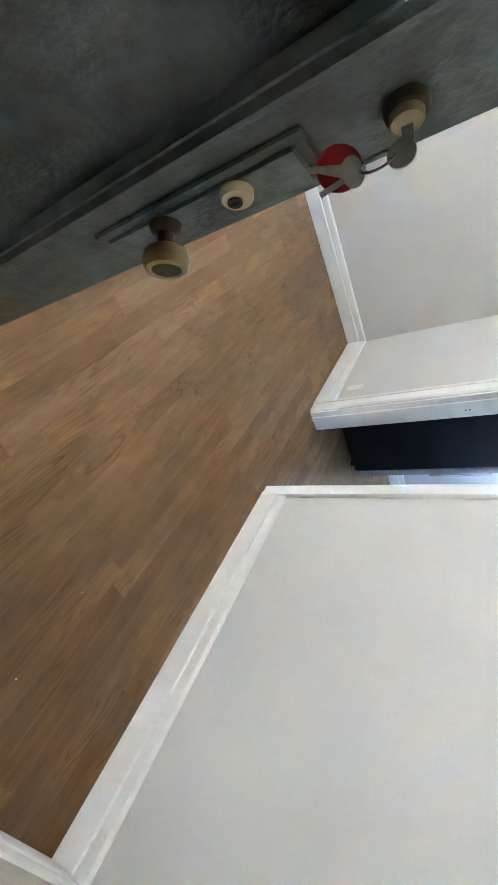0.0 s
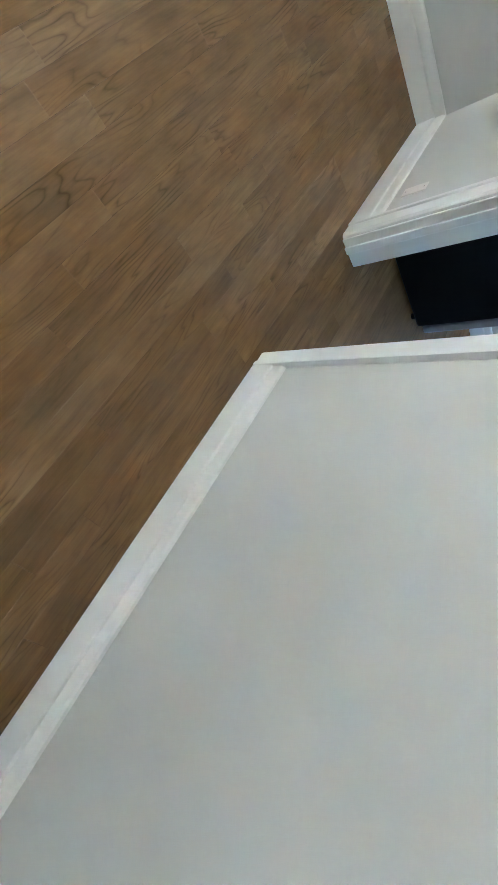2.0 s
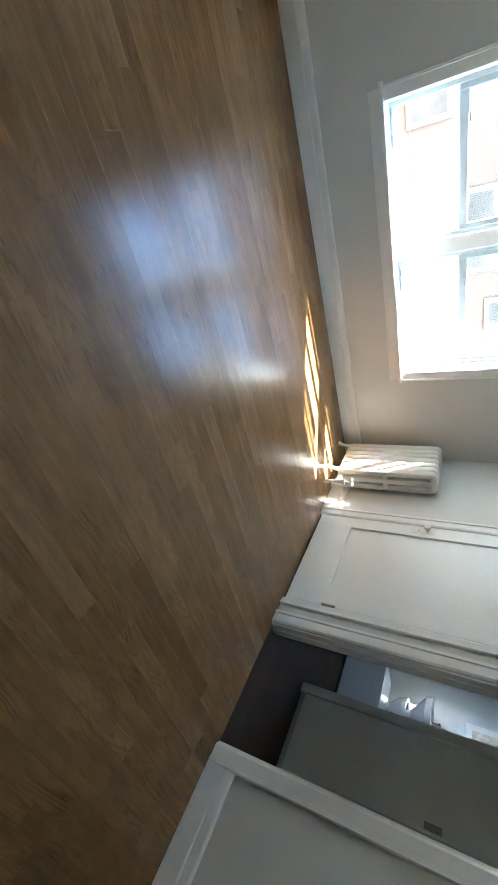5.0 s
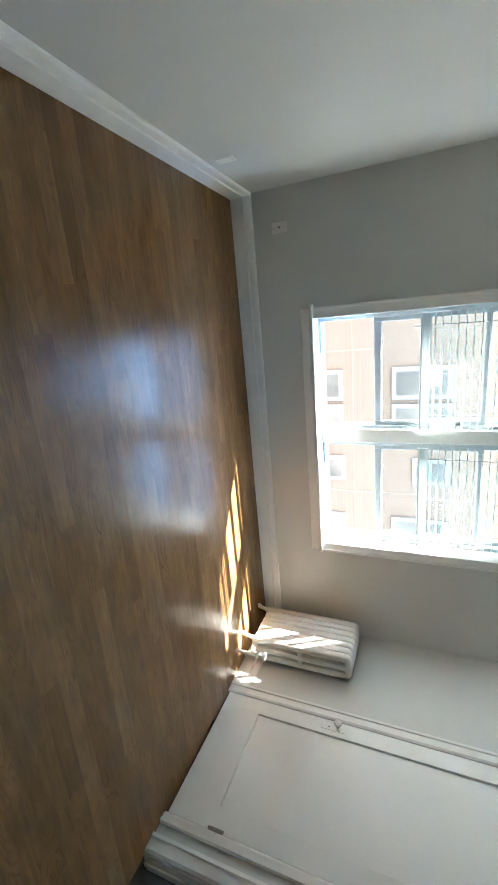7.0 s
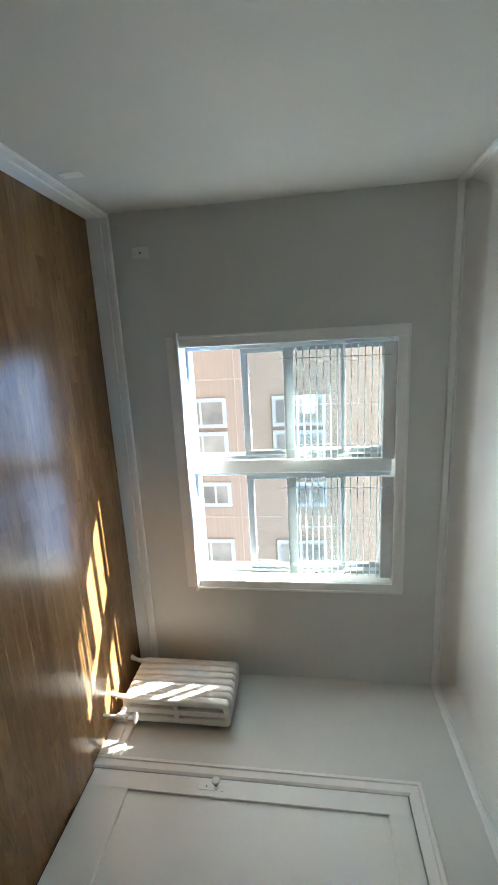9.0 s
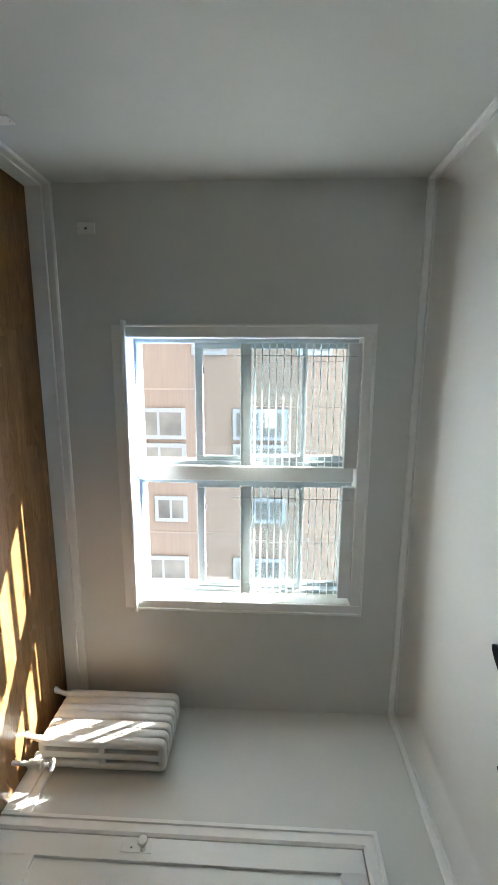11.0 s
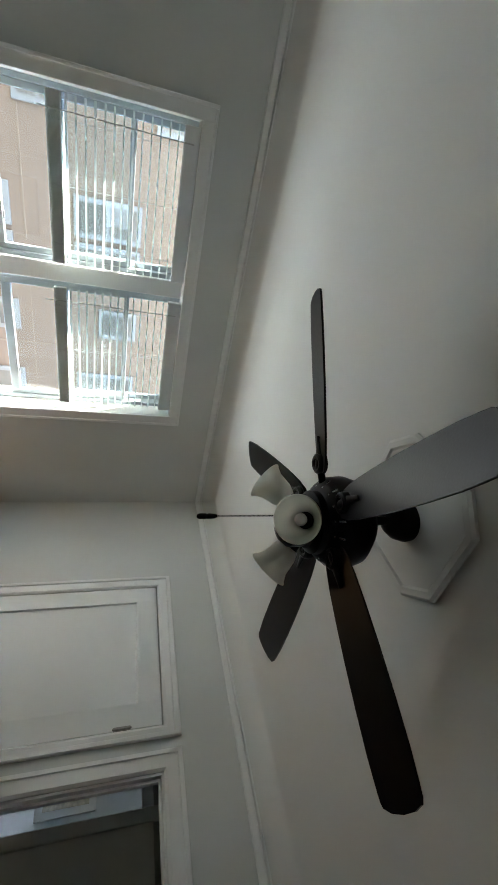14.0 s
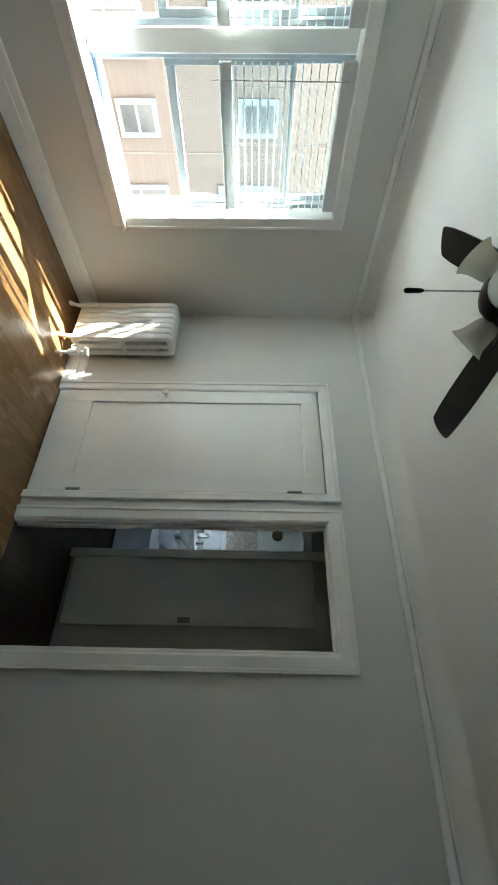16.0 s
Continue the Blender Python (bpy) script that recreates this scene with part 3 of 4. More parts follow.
# ---- outlets ----
def outlet(label, m, kind_):
    o = thing("outlet", label, "outlet", "wall outlets", m)
    bm = block(-0.036, -0.006, -0.058, 0.036, 0.0, 0.058, 0.0025)
    p = part("cover_plate", bm, PLATE, o)
    if kind_ == "jack":
        bm = bmesh.new()
        lathe(bm, [(0, 0), (0.006, 0), (0.006, 0.006), (0.004, 0.006), (0, 0.005)], pose(0, -0.006, 0, 90, 0, 0), 12)
        part("jack", bm, SLOT, p, "round cable jack")
    elif kind_ == "duplex":
        for z in (0.020, -0.020):
            s = part("socket", block(-0.017, -0.0078, z - 0.014, 0.017, -0.0055, z + 0.014, 0.002), PLATE, p)
            for x in (-0.006, 0.006):
                part("slot", block(x - 0.0011, -0.0081, z - 0.004, x + 0.0011, -0.0077, z + 0.005), SLOT, s)
    for z in (0.045, -0.045):
        bm = bmesh.new()
        lathe(bm, [(0, 0), (0.003, 0), (0.002, 0.001), (0, 0.001)], pose(0, -0.006, z, 90, 0, 0), 8)
        part("screw", bm, STEEL, p)
    return o


outlet("white cable jack plate on the window wall", pose(X0, 0.245, 0.363, 0, 0, 90), "jack")
outlet("blank white painted cover plate above the baseboard", pose(0.645, Y0, 0.272, 0, 0, 180), "blank")
outlet("blank white painted cover plate beside the kitchen doorway", pose(X1, 2.805, 0.262, 0, 0, -90), "blank")


# ---- ceiling fan ----
FX, FY = 2.048, 1.852
fan = thing("ceiling_fan", "black five-blade ceiling fan with three frosted glass lamp shades", "ceiling fan", m=pose(FX, FY, ZC))
# shallow octagonal plaster medallion above it
bm = bmesh.new()
rings = []
for h, c, z in ((0.212, 0.090, 0.0), (0.212, 0.090, -0.010), (0.204, 0.087, -0.016), (0.188, 0.080, -0.016), (0.182, 0.078, -0.010)):
    rings.append([bm.verts.new((FX + x, FY - 0.022 + y, ZC - 0.0005 + z)) for x, y in ((h - c, -h), (h, c - h), (h, h - c), (h - c, h), (c - h, h), (-h, h - c), (-h, c - h), (c - h, -h))])
for a, b in zip(rings, rings[1:]):
    for k in range(8):
        bm.faces.new((a[k], a[(k + 1) % 8], b[(k + 1) % 8], b[k]))
bm.faces.new(rings[-1])
structure("ceiling_medallion", bm, CEIL, "flat octagonal off-white ceiling plate above the fan", "ceiling medallion")
bm = bmesh.new()
lathe(bm, [(0, -0.009), (0.060, -0.009), (0.062, -0.028), (0.054, -0.056), (0.036, -0.078), (0.018, -0.084), (0, -0.084)], None, 28)
part("canopy", bm, FAN_BLACK, fan, smooth=True)
bm = bmesh.new()
lathe(bm, [(0, -0.08), (0.013, -0.08), (0.013, -0.16), (0, -0.16)], None, 14)
part("downrod", bm, FAN_BLACK, fan, smooth=True)
bm = bmesh.new()
lathe(bm, [(0, -0.150), (0.040, -0.152), (0.085, -0.168), (0.118, -0.200), (0.128, -0.235), (0.124, -0.275), (0.105, -0.300), (0.088, -0.312), (0.086, -0.330), (0.070, -0.345), (0, -0.348)], None, 36)
motor = part("motor_housing", bm, FAN_BLACK, fan, smooth=True)
fin = mesh_of("vent_fin", block(-0.006, -0.0030, -0.015, 0.0015, 0.0030, 0.015, 0.001), STEEL)
for k in range(16):
    f = new("vent_fin", fin)
    f.parent = motor
    f.matrix_basis = Matrix.Rotation(2 * math.pi * k / 16, 4, "Z") @ pose(0.108, 0, -0.2935, 0, 44, 0)
bm = bmesh.new()
lathe(bm, [(0, -0.340), (0.058, -0.342), (0.066, -0.36), (0.066, -0.395), (0.050, -0.415), (0.020, -0.425), (0, -0.426)], None, 26)
fitter = part("light_fitter", bm, FAN_BLACK, fan, smooth=True)

ZB = -0.287


def blade_mesh():
    bm = bmesh.new()
    out = [(0.112, 0.024), (0.125, 0.036), (0.15, 0.044), (0.20, 0.051), (0.27, 0.056), (0.36, 0.060), (0.46, 0.0615), (0.54, 0.0605), (0.59, 0.057), (0.612, 0.0545), (0.621, 0.050), (0.629, 0.030)]
    pts = out + [(0.632, 0.0)] + [(x, -y) for x, y in reversed(out)]
    up = [bm.verts.new((x, y, 0.003)) for x, y in pts]
    dn = [bm.verts.new((x, y, -0.003)) for x, y in pts]
    bm.faces.new(up)
    bm.faces.new(dn[::-1])
    for i in range(len(pts)):
        j = (i + 1) % len(pts)
        bm.faces.new((dn[i], dn[j], up[j], up[i]))
    return mesh_of("blade", bm, BLADE)


def arm_mesh():
    bm = bmesh.new()
    tube(bm, [(0.070, 0, 0.004), (0.105, 0, 0.000), (0.130, 0, -0.007), (0.165, 0, -0.008), (0.205, 0, -0.007), (0.214, 0, -0.005)], 0.011, 10)
    for v in bm.verts:
        f = min(1.0, max(0.0, (v.co.x - 0.12) / 0.05))
        v.co.z = v.co.z * (1 - f) + (-0.006 + (v.co.z + 0.006) * 0.4) * f
        v.co.y *= 1 + 0.35 * f if v.co.x < 0.20 else 0.6
    # round boss with a raised ring under the blade's root
    lathe(bm, [(0, -0.010), (0.012, -0.010), (0.016, -0.017), (0.022, -0.018), (0.028, -0.014), (0.030, 0.0), (0.030, 0.006), (0, 0.006)], pose(0.138, 0, 0.0), 22)
    return mesh_of("blade_arm", bm, FAN_BLACK, True)


bd, ad = blade_mesh(), arm_mesh()
for k in range(5):
    a = (14, 87, 159.5, 232, 306.5)[k]
    arm = new("blade_arm", ad)
    arm.parent = fan
    arm.matrix_basis = pose(-0.016, -0.018, ZB, 0, 3.0, a)
    b_ = new("blade", bd)
    b_.parent = arm
    b_.matrix_basis = pose(0, 0, 0.002, -12.3, 0, 0)


def lamp_arm(a):
    """One lamp: neck, bell-shaped frosted shade and bulb, tilted outwards."""
    m = Matrix.Rotation(radians(a), 4, "Z") @ pose(0.046, 0, -0.352, 0, 128, 0) @ Matrix.Scale(0.85, 4)
    bm = bmesh.new()
    lathe(bm, [(0, -0.01), (0.015, -0.01), (0.016, 0.018), (0.026, 0.022), (0.028, 0.045), (0.024, 0.048), (0, 0.048)], m, 16)
    neck = part("lamp_neck", bm, FAN_BLACK, fan, smooth=True)
    bm = bmesh.new()
    lathe(bm, [(0.026, 0.040), (0.034, 0.048), (0.044, 0.070), (0.048, 0.095), (0.052, 0.118), (0.064, 0.140), (0.070, 0.146), (0.067, 0.147), (0.060, 0.139), (0.048, 0.117), (0.044, 0.095), (0.040, 0.071), (0.030, 0.050), (0.022, 0.044)], m, 28)
    part("shade", bm, FROST, neck, "frosted white glass bell shade", True)
    bm = bmesh.new()
    lathe(bm, [(0, 0.0485), (0.022, 0.0485), (0.022, 0.074), (0.019, 0.078), (0.012, 0.078), (0, 0.076)], m, 16)
    part("socket", bm, FAN_BLACK, neck, "black lamp socket", True)
    bm = bmesh.new()
    lathe(bm, [(0, 0.070), (0.010, 0.071), (0.012, 0.082), (0.017, 0.092), (0.019, 0.104), (0.015, 0.116), (0.007, 0.122), (0, 0.123)], m, 18)
    part("bulb", bm, BULB, neck, "white unlit bulb", True)


for a in (-48, 72, 192):
    lamp_arm(a)
bm = bmesh.new()
for k in range(44):
    lathe(bm, [(0, -0.0020), (0.0029, -0.0010), (0.0029, 0.0010), (0, 0.0020)], pose(-0.028, 0.003, -0.425 - 0.0036 * k), 6)
chain = part("pull_chain", bm, STEEL, fan, "beaded steel pull chain")
bm = bmesh.new()
lathe(bm, [(0, 0), (0.004, -0.002), (0.0065, -0.010), (0.0075, -0.026), (0.0060, -0.029), (0.0075, -0.032), (0.0075, -0.050), (0.004, -0.056), (0, -0.057)], pose(-0.028, 0.003, -0.582), 14)
part("pull_knob", bm, FAN_BLACK, chain, "black pull knob", True)


# ---- entrance door, standing open into the room ----
# own axes: x from the hinge to the latch edge, -y out of its outer face
DW = 0.85
M = pose(2.282, -0.118, 0.008, 0, 0, math.degrees(math.atan2(0.79, 0.62)))
LX = DW - 0.050
PA = (0.108, DW - 0.108, 0.24, 1.90)
ent = panel_door("entrance_door", DW, 2.045, 0.044, "black-green painted metal entrance door, standing open", "door", BLACK_GREEN, PA, M, 0.012)
for x0, z0, x1, z1, lo in ((PA[0], PA[2], PA[0], PA[3], (1, 0)), (PA[1], PA[2], PA[1], PA[3], (-1, 0)), (PA[0], PA[2], PA[1], PA[2], (0, 1)), (PA[0], PA[3], PA[1], PA[3], (0, -1))):
    bm = bmesh.new()
    sweep(bm, [(-0.014, 0.0), (-0.010, -0.006), (-0.002, -0.008), (0.004, -0.004), (0.009, -0.006), (0.016, 0.001)], (x0, 0, z0), (x1, 0, z1), Vector((lo[0], 0, lo[1])), Vector((0, 1, 0)))
    part("panel_bead", bm, BLACK_GREEN, ent)
esc = part("escutcheon", block(DW - 0.073, -0.005, 0.902, DW - 0.012, 0.0, 1.141, 0.002), BLACK_GREEN, ent, "black painted raised lock plate")
part("plate_face", block(DW - 0.064, -0.0095, 0.912, DW - 0.020, -0.0051, 1.131, 0.0025), BLACK_GREEN, esc)
KNOB = pose(LX, -0.0095, 0.983, 90, 0, 0) @ Matrix.Scale(0.92, 4)
bm = bmesh.new()
lathe(bm, [(0, 0), (0.018, 0), (0.016, 0.005), (0.009, 0.009), (0.008, 0.023), (0, 0.023)], KNOB, 24)
part("knob_shaft", bm, BRONZE, esc, "blackened knob shaft", True)
bm = bmesh.new()
lathe(bm, [(0, 0.0215), (0.010, 0.0215), (0.016, 0.025), (0.023, 0.030), (0.0255, 0.040), (0.022, 0.048), (0.0175, 0.050), (0.016, 0.048), (0, 0.047)], KNOB, 28)
part("knob", bm, BRASS, esc, "worn brass door knob", True)
bm = bmesh.new()
lathe(bm, [(0, 0), (0.0145, 0.0), (0.0145, 0.0008), (0, 0.0008)], pose(LX, -0.0530, 0.983, 90, 0, 0), 20)
part("knob_disc", bm, BRONZE, esc, "dark worn centre of the knob")


def cylinder_lock(x, z, r, mat, parent, label):
    bm = bmesh.new()
    lathe(bm, [(0, 0), (r, 0), (r, 0.005), (r * 0.9, 0.008), (0, 0.008)], pose(x, -0.0095, z, 90, 0, 0), 28)
    part("lock_cylinder", bm, mat, parent, label, True)
    bm = bmesh.new()
    lathe(bm, [(0, 0), (r * 0.45, 0), (r * 0.45, 0.002), (0, 0.002)], pose(x, -0.0175, z - r * 0.15, 90, 0, 0), 18)
    part("plug", bm, BRONZE, parent, smooth=True)
    part("keyhole", block(x - 0.001, -0.0201, z - 0.004 - r * 0.15, x + 0.001, -0.0194, z + 0.004 - r * 0.15), KEYHOLE, parent)


cylinder_lock(DW - 0.049, 1.068, 0.0150, CREAM, esc, "pale brass lock cylinder")
bm = bmesh.new()
lathe(bm, [(0, 0), (0.0160, 0), (0.0160, 0.003), (0.0150, 0.007), (0.0125, 0.008), (0, 0.008)], pose(DW - 0.042, 0.0, 1.208, 90, 0, 0), 30)
bolt = part("deadbolt", bm, BRONZE, ent, "aged bronze deadbolt with a key in it", True)
bm = bmesh.new()
lathe(bm, [(0, 0), (0.0120, 0), (0.0120, 0.004), (0.011, 0.006), (0, 0.006)], pose(DW - 0.042, -0.008, 1.208, 90, 0, 0), 24)
part("deadbolt_face", bm, BRASS, bolt, smooth=True)

# keys that hang from the deadbolt
KX = DW - 0.042
keys = thing("key_ring", "steel keys with a red plastic tag hanging from the deadbolt", "keys", m=M.copy())
bm = bmesh.new()
box(bm, KX - 0.0012, -0.028, 1.204, KX + 0.0012, -0.0162, 1.212)
lathe(bm, [(0.0, -0.001), (0.010, -0.001), (0.010, 0.001), (0, 0.001)], pose(KX, -0.034, 1.203, 0, 90, 0), 18)
part("key", bm, KEY_STEEL, keys, "steel key in the lock")
bm = bmesh.new()
tube(bm, [(KX + 0.003 * math.sin(a), -0.032 + 0.008 * math.sin(a), 1.186 + 0.013 * math.cos(a)) for a in [2 * math.pi * k / 20 for k in range(21)]], 0.0010, 6)
part("ring", bm, STEEL, keys)
bm = bmesh.new()
lathe(bm, [(0, -0.002), (0.016, -0.002), (0.018, 0), (0.016, 0.002), (0, 0.002)], pose(KX + 0.004, -0.022, 1.156, 90, 8, -30), 26)
part("tag", bm, RED_TAG, keys, "round red plastic tag", True)
for dx, dy, rot, mt in ((-0.003, -0.030, 18, KEY_STEEL), (0.008, -0.027, -10, CLEAR_TAG), (0.003, -0.034, 32, KEY_STEEL)):
    bm = bmesh.new()
    lathe(bm, [(0, -0.001), (0.0075, -0.001), (0.0075, 0.001), (0, 0.001)], pose(0, 0, 0, 90, 0, 0), 16)
    box(bm, -0.0022, -0.001, -0.032, 0.0022, 0.001, -0.006)
    bmesh.ops.transform(bm, matrix=pose(KX + dx, dy, 1.168, 0, rot, -40), verts=bm.verts)
    part("key", bm, mt, keys)


# ---- kitchen ----
KX1, KY0, KY1 = 6.88, 0.4, 3.735
wall_y("wall_kitchen_north", KY1, KY1 + T, X1 + T, KX1 + T, ZC + 0.05, [], WALL)
wall_y("wall_kitchen_south", KY0 - T, KY0, X1 + T, KX1 + T, ZC + 0.05, [], WALL)
wall_x("wall_kitchen_east", KX1, KX1 + T, KY0, KY1, ZC + 0.05, [(2.10, 2.57, 1.26, 1.72)], WALL)
structure("ceiling_kitchen", block(X1 + T, KY0 - T, ZC, KX1 + T, KY1 + T, ZC + 0.05), CEIL, "off-white painted kitchen ceiling", "ceiling")
baseboard([((X1 + T, KY1, 0), (KX1, KY1, 0), (0, -1, 0)), ((KX1, KY0, 0), (KX1, KY1 - 0.018, 0), (-1, 0, 0))])
FRIDGE.node_tree.nodes["Principled BSDF"].inputs["Specular IOR Level"].default_value = 0.08
fr = thing("refrigerator", "black refrigerator with grey steel doors beside the kitchen doorway", "refrigerator", m=pose(4.42, 2.862, 0))
bm = block(0, 0, 0.032, 0.615, 0.72, 1.72)
bevelled(bm, 0.022, 3)
part("body", bm, FRIDGE, fr, smooth=True)
for z0, z1 in ((0.06, 1.12), (1.13, 1.72)):
    bm = block(0.619, 0.004, z0, 0.672, 0.716, z1)
    bevelled(bm, 0.014, 3)
    dr = part("door", bm, FRIDGE_DOOR, fr, "brushed grey steel door", True)
    bm = bmesh.new()
    zm = z1 - 0.06 if z0 < 1 else z0 + 0.06
    ze = z1 - 0.50 if z0 < 1 else z0 + 0.34
    tube(bm, [(0.672, 0.045, zm), (0.707, 0.045, zm), (0.712, 0.045, (zm + ze) / 2), (0.707, 0.045, ze), (0.672, 0.045, ze)], 0.009, 10)
    part("handle", bm, CHROME, dr, "chrome bar handle", True)
for x in (0.07, 0.56):
    for y in (0.05, 0.66):
        bm = bmesh.new()
        lathe(bm, [(0, 0), (0.02, 0), (0.02, 0.034), (0, 0.034)], pose(x, y, 0), 10)
        part("foot", bm, FRIDGE, fr)
bm = bmesh.new()
box(bm, X1 + T - 0.0265, D2[1] - 0.0137, 0.98, X1 + T - 0.0105, D2[1] - 0.0121, 1.03)
sp = part("strike_plate", bm, TRIM, kj)
for z in (0.990, 1.012):
    part("strike_hole", block(X1 + T - 0.0225, D2[1] - 0.0143, z, X1 + T - 0.0155, D2[1] - 0.0137, z + 0.010), SLOT, sp)

# ---- hall and bathroom behind the hall doorway ----
HY = 4.62
wall_x("wall_hall_west", 0.35, 0.35 + T, Y1 + T, 6.5, ZC + 0.05, [(5.30, 5.68, 1.4, 1.90)], BATH_WALL, "pale blue painted bathroom wall")
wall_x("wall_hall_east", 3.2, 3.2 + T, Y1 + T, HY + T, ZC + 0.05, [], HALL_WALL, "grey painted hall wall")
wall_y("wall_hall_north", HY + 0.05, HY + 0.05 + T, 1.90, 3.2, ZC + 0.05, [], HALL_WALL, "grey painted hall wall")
wall_x("wall_bath_east", 1.90, 1.90 + T, HY + 0.05 + T, 6.5, ZC + 0.05, [], BATH_WALL, "pale blue painted bathroom wall")
wall_y("wall_bath_north", 6.38, 6.5, 0.35 + T, 1.90, ZC + 0.05, [], BATH_WALL, "pale blue painted bathroom wall")
structure("ceiling_hall", block(0.35, Y1 + T, ZC, 3.2 + T, 6.5, ZC + 0.05), CEIL, "off-white painted hall ceiling", "ceiling")
hd = thing("hall_door", "grey-white flush hall door, shut, in deep shade", "door", m=pose(1.935, HY + 0.010, 0.05))
part("leaf", block(0, 0, 0, 0.53, 0.035, 2.03, 0.002), HALL_DOOR, hd)
part("latch_plate", block(0.470, -0.003, 0.93, 0.510, 0.0, 1.03, 0.001), HINGE, hd, "grey metal latch plate")
structure("hall_trim", block(1.856, HY, 0.0, 1.93, HY + 0.05, 2.2, 0.004), HALL_DOOR, "grey-white painted post at the wall's end", "trim")

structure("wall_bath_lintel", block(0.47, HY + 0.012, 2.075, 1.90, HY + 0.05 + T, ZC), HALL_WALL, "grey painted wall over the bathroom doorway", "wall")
structure("bath_head_casing", block(0.47, HY - 0.006, 2.010, 1.855, HY + 0.0115, 2.085, 0.003), TRIM, "white painted wooden head casing of the bathroom doorway", "door casing")

# bathroom fittings seen through the doorway
tub = thing("vanity_cabinet", "white painted bathroom vanity cabinet on a dark plinth", "cabinet", m=pose(0.95, 5.55, 0))
part("plinth", block(0, 0.03, 0, 0.60, 0.45, 0.03), TILE_DARK, tub, "dark plinth")
part("body", block(0, 0, 0.03, 0.60, 0.45, 0.44, 0.004), PORCELAIN, tub)
bt = thing("toilet", "white porcelain toilet in the bathroom", "toilet", m=pose(1.25, 6.00, 0))
bm = bmesh.new()
lathe(bm, [(0, 0.44), (0.10, 0.44), (0.10, 0.47), (0.17, 0.55), (0.19, 0.62), (0.19, 0.64), (0.15, 0.63), (0.09, 0.57), (0, 0.56)], None, 24)
part("bowl", bm, PORCELAIN, bt, smooth=True)
bs_ = thing("wash_basin", "white porcelain wash basin with a chrome tap", "basin", m=pose(1.15, 6.14, 0))
bm = bmesh.new()
lathe(bm, [(0, 0.10), (0.09, 0.10), (0.07, 0.4), (0.075, 0.66), (0.16, 0.74), (0.23, 0.80), (0.24, 0.86), (0.22, 0.865), (0.18, 0.80), (0.05, 0.75), (0, 0.745)], None, 28)
part("bowl", bm, PORCELAIN, bs_, smooth=True)
bm = bmesh.new()
tube(bm, [(0, 0.16, 0.86), (0, 0.16, 0.98), (0, 0.12, 1.02), (0, 0.05, 1.01), (0, 0.03, 0.97)], 0.012, 10)
for x in (-0.08, 0.08):
    lathe(bm, [(0, 0.85), (0.022, 0.85), (0.014, 0.88), (0.014, 0.91), (0.026, 0.915), (0.026, 0.935), (0, 0.94)], pose(x, 0.16, 0), 12)
part("tap", bm, CHROME, bs_, "chrome tap with two handles", True)
pic = thing("picture_frame", "white framed beige print on the bathroom wall", "picture", m=pose(1.13, 6.38, 1.43))
part("frame", block(-0.21, -0.025, -0.27, 0.21, 0, 0.27, 0.004), TRIM, pic)
part("print", block(-0.150, -0.028, -0.205, 0.150, -0.0255, 0.205), PICTURE, pic, "mottled beige print")
wl = thing("wall_lamp", "round dark metal wall lamp, unlit, in the bathroom", "lamp", m=pose(1.08, 6.38, 1.90))
bm = bmesh.new()
lathe(bm, [(0, 0), (0.07, 0), (0.07, 0.02), (0.03, 0.04), (0.03, 0.09), (0.055, 0.11), (0, 0.13)], pose(0, 0, 0, 90, 0, 0), 20)
part("body", bm, BRONZE, wl, smooth=True)

# ---- entry landing behind the entrance ----
wall_y("wall_landing_south", -1.9, -1.78, 1.6, 4.0, ZC + 0.05, [], HALL_WALL, "grey painted landing wall")
wall_x("wall_landing_west", 1.6, 1.72, -1.78, Y0 - 0.16, ZC + 0.05, [], HALL_WALL, "grey painted landing wall")
wall_x("wall_landing_east", 3.88, 4.0, -1.78, Y0 - 0.16, ZC + 0.05, [], HALL_WALL, "grey painted landing wall")
structure("ceiling_landing", block(1.6, -1.9, ZC, 4.0, Y0 - 0.16, ZC + 0.05), CEIL, "off-white landing ceiling", "ceiling")
# closet behind the shut door
structure("closet_back", block(0.48, Y1 + 0.30, 0, 1.81, Y1 + 0.33, ZC), HALL_WALL, "plain closet wall", "wall")
structure("closet_side", block(1.79, Y1 + T, 0, 1.81, Y1 + 0.30, ZC), HALL_WALL, "plain closet wall", "wall")

# crumbs of plaster left on the floor
def crumb(x, y, r):
    bm = bmesh.new()
    lathe(bm, [(0, 0), (r, 0.0002), (r * 1.1, r * 0.5), (r * 0.5, r * 0.9), (0, r)], pose(0, 0, 0, 0, 0, x * 900) @ Matrix.Diagonal((1.0, 0.7, 1.0, 1.0)), 6)
    ob = tagged(part("plaster_crumb", bm, TRIM), "tiny white crumb of plaster lying on the oak floor", "debris", "crumbs on the floor")
    ob.location = (x, y, 0.0)


for x, y, r in ((3.653, 0.276, 0.0030), (3.758, 0.050, 0.0022), (3.640, 0.564, 0.0018)):
    crumb(x, y, r)

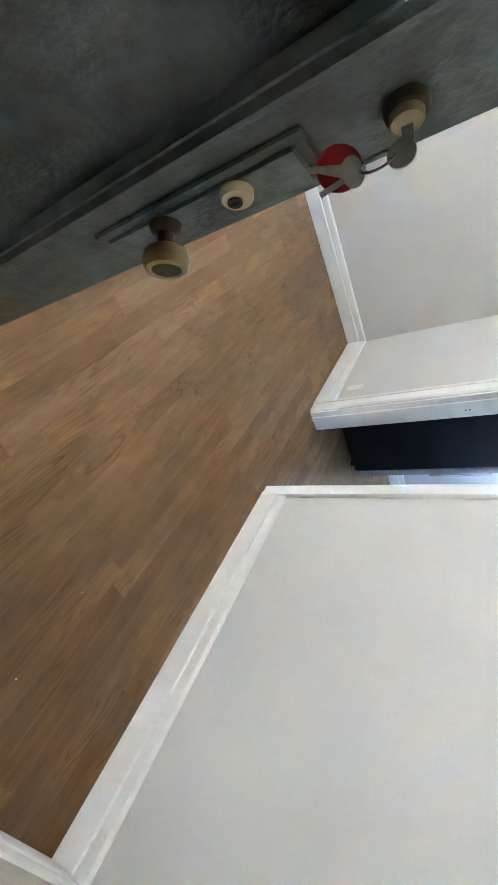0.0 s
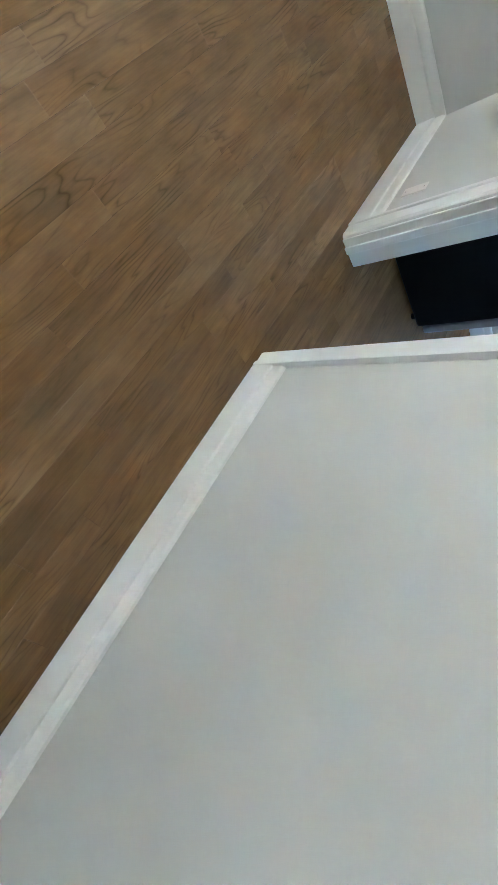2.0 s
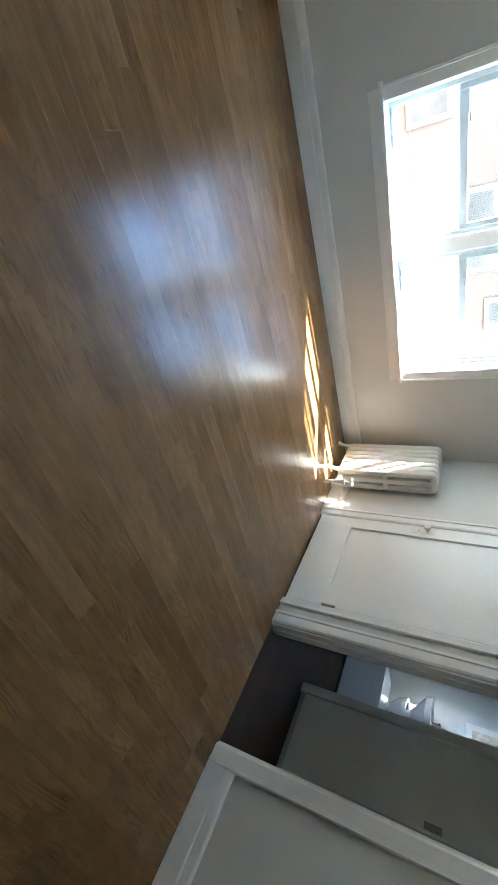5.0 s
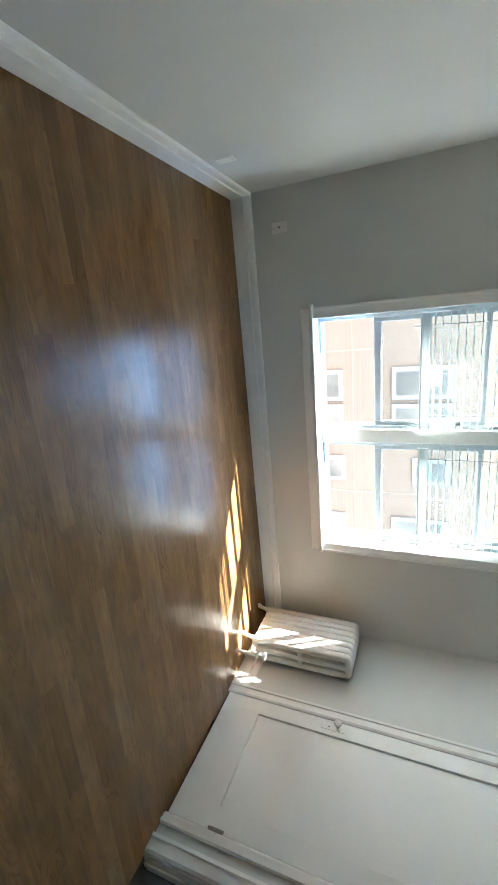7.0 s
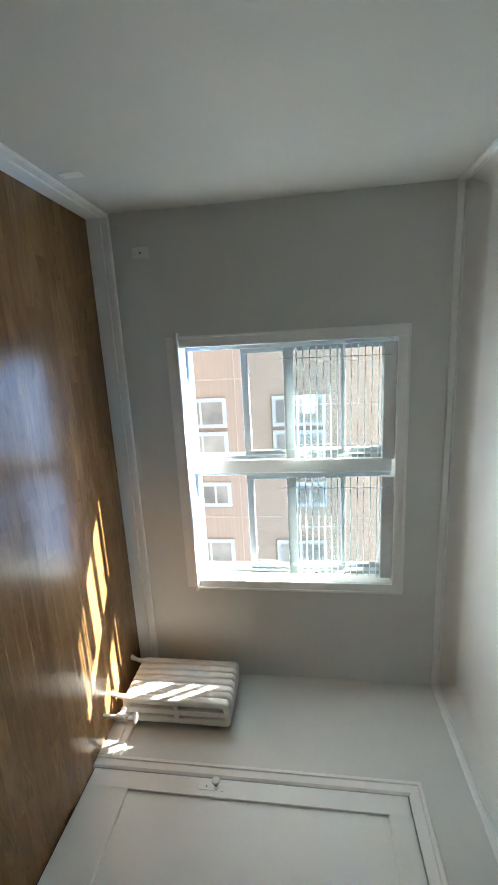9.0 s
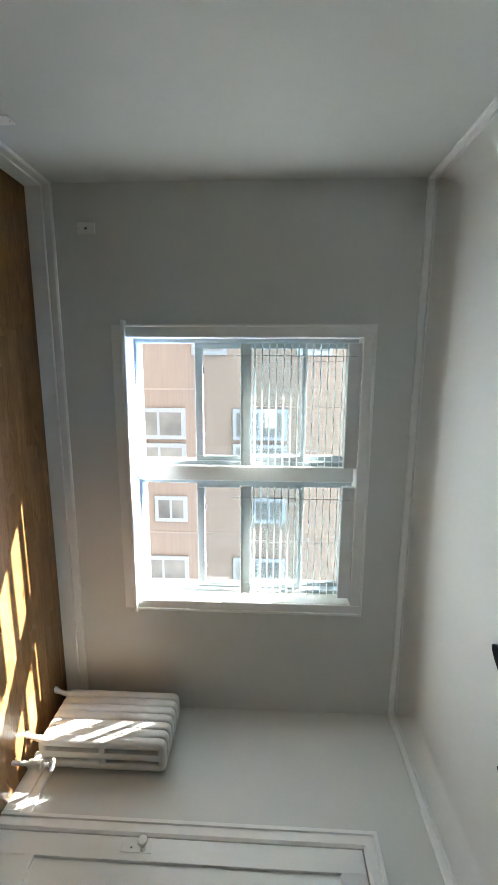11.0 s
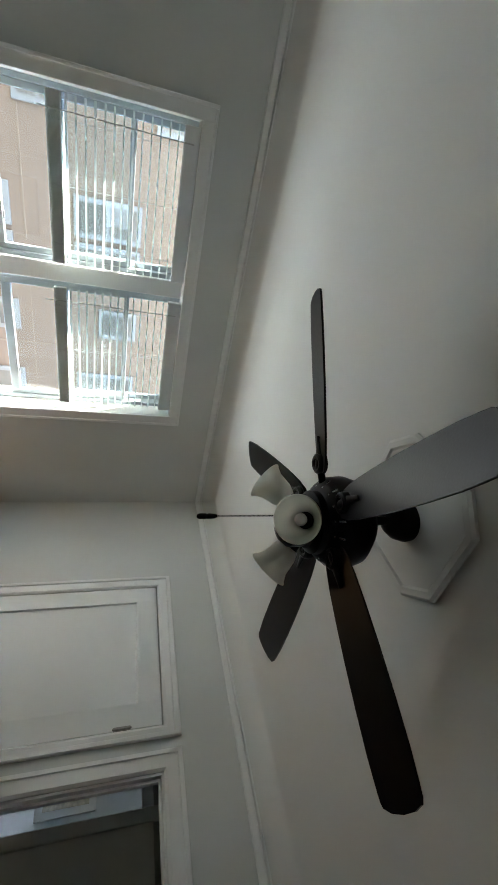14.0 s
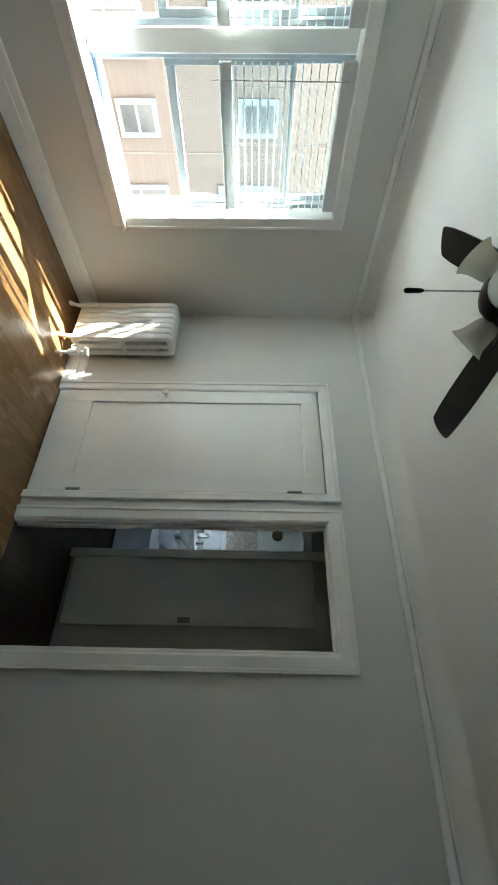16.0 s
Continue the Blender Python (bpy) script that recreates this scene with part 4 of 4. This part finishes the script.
# ---- outside: ground and the house across the yard ----
GZ = -6.2
structure("ground", block(-900, -900, GZ - 0.5, 900, 900, GZ), ASPHALT, "grey asphalt yard far below the window", "ground")
FXW = -7.0
house = thing("apartment_building", "tan stucco apartment building with white-framed windows across the yard", "building", m=pose(FXW, 0, GZ))
part("wall", block(-8, -14, 0, 0, 22, 11.6), STUCCO, house)
part("roof", block(-8.3, -14.3, 11.6, 0.3, 22.3, 11.9), STUCCO_BAND, house, "flat roof edge")
for z in (-0.22 + 2.42 * k for k in range(-2, 2)):
    part("string_course", block(0.0, -14, z - 0.012 - GZ, 0.012, 22, z + 0.012 - GZ), STUCCO_BAND, house)


def far_window(y, z, w, h):
    f = part("window", block(0.001, y - w / 2 - 0.1, z - h / 2 - 0.1 - GZ, 0.06, y + w / 2 + 0.1, z + h / 2 + 0.1 - GZ, 0.01), FAR_FRAME, house)
    part("pane", block(0.061, y - w / 2, z - h / 2 - GZ, 0.066, y + w / 2, z - 0.03 - GZ), FAR_GLASS, f)
    part("pane", block(0.061, y - w / 2, z + 0.03 - GZ, 0.066, y + w / 2, z + h / 2 - GZ), FAR_GLASS, f)


FAR_GLASS.node_tree.nodes["Principled BSDF"].inputs["Specular IOR Level"].default_value = 0.15
for k in range(-2, 2):
    top = -0.47 + 2.42 * k
    for y, w, h in ((-4.6, 0.62, 1.10), (-3.75, 0.62, 1.10), (-2.0, 0.46, 0.62), (2.44, 0.55, 1.10), (3.29, 0.55, 1.10), (4.57, 0.46, 0.62), (6.20, 0.55, 1.10), (7.05, 0.55, 1.10), (9.2, 0.46, 0.62)):
        if top - h > GZ:
            far_window(y, top - 0.08 - h / 2, w, h)
    far_window(0.50, top + 0.60, 0.46, 0.62)
for y in (-2.9, 1.62, 5.2, 8.3):
    part("pilaster", block(0.0, y - 0.02, 0, 0.012, y + 0.02, 11.5), STUCCO_BAND, house)

# ---- floors, board by board ----
PW, GAP = 0.083, 0.0004


def boards(x0, x1, y0, y1, seed):
    rnd = random.Random(seed)
    rows = []
    x = x0
    while x < x1 - 0.004:
        w = min(PW, x1 - x)
        y = y0 - rnd.uniform(0, 0.9)
        while y < y1:
            n_ = rnd.choice((0.55, 0.75, 0.95, 1.15, 1.35))
            a, b = max(y, y0), min(y + n_, y1)
            if b - a > 0.03:
                rows.append((x + GAP / 2, x + w - GAP / 2, a + GAP / 2, b - GAP / 2))
            y += n_
        x += PW
    return rows


def board_into(bm, x0, x1, y0, y1, ox=0.0, oy=0.0):
    corners = ((x0, y0), (x1, y0), (x1, y1), (x0, y1))
    lo = [bm.verts.new((x - ox, y - oy, -0.010)) for x, y in corners]
    hi = [bm.verts.new((x - ox, y - oy, 0)) for x, y in corners]
    for i in range(4):
        j = (i + 1) % 4
        bm.faces.new((lo[i], lo[j], hi[j], hi[i]))
    bm.faces.new(hi)


floor = structure("floor", block(-0.3, -1.9, -0.06, 7.6, 6.5, -0.010), SUBFLOOR, "brown-stained oak strip floor with a satin finish", "floor")
main_rows = boards(X0, X1 + T, Y0, Y1 + 0.011, 5)
for x0, x1, y0, y1 in main_rows[:290]:
    bm = bmesh.new()
    board_into(bm, x0, x1, y0, y1, (x0 + x1) / 2, (y0 + y1) / 2)
    ob = part("plank", bm, OAK, floor)
    ob.location = ((x0 + x1) / 2, (y0 + y1) / 2, random.uniform(-0.0002, 0.0))
bm = bmesh.new()
for x0, x1, y0, y1 in main_rows[290:] + boards(X1 + T, KX1, KY0, KY1, 7) + boards(1.72, 3.88, -1.78, Y0, 9):
    board_into(bm, x0, x1, y0, y1)
rest = part("planks", bm, OAK_REST, floor, "brown-stained oak boards of the further rooms")
tagged(rest, kind="stuff")
# hall boards: the same oak, its colour darkened to stand for shade
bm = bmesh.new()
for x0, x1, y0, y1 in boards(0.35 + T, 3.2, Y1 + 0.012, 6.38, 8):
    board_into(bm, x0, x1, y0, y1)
tagged(part("hall_planks", bm, HALL_BOARD, floor, "oak boards of the hall beyond the doorway, coloured dark for its shade"), kind="stuff")
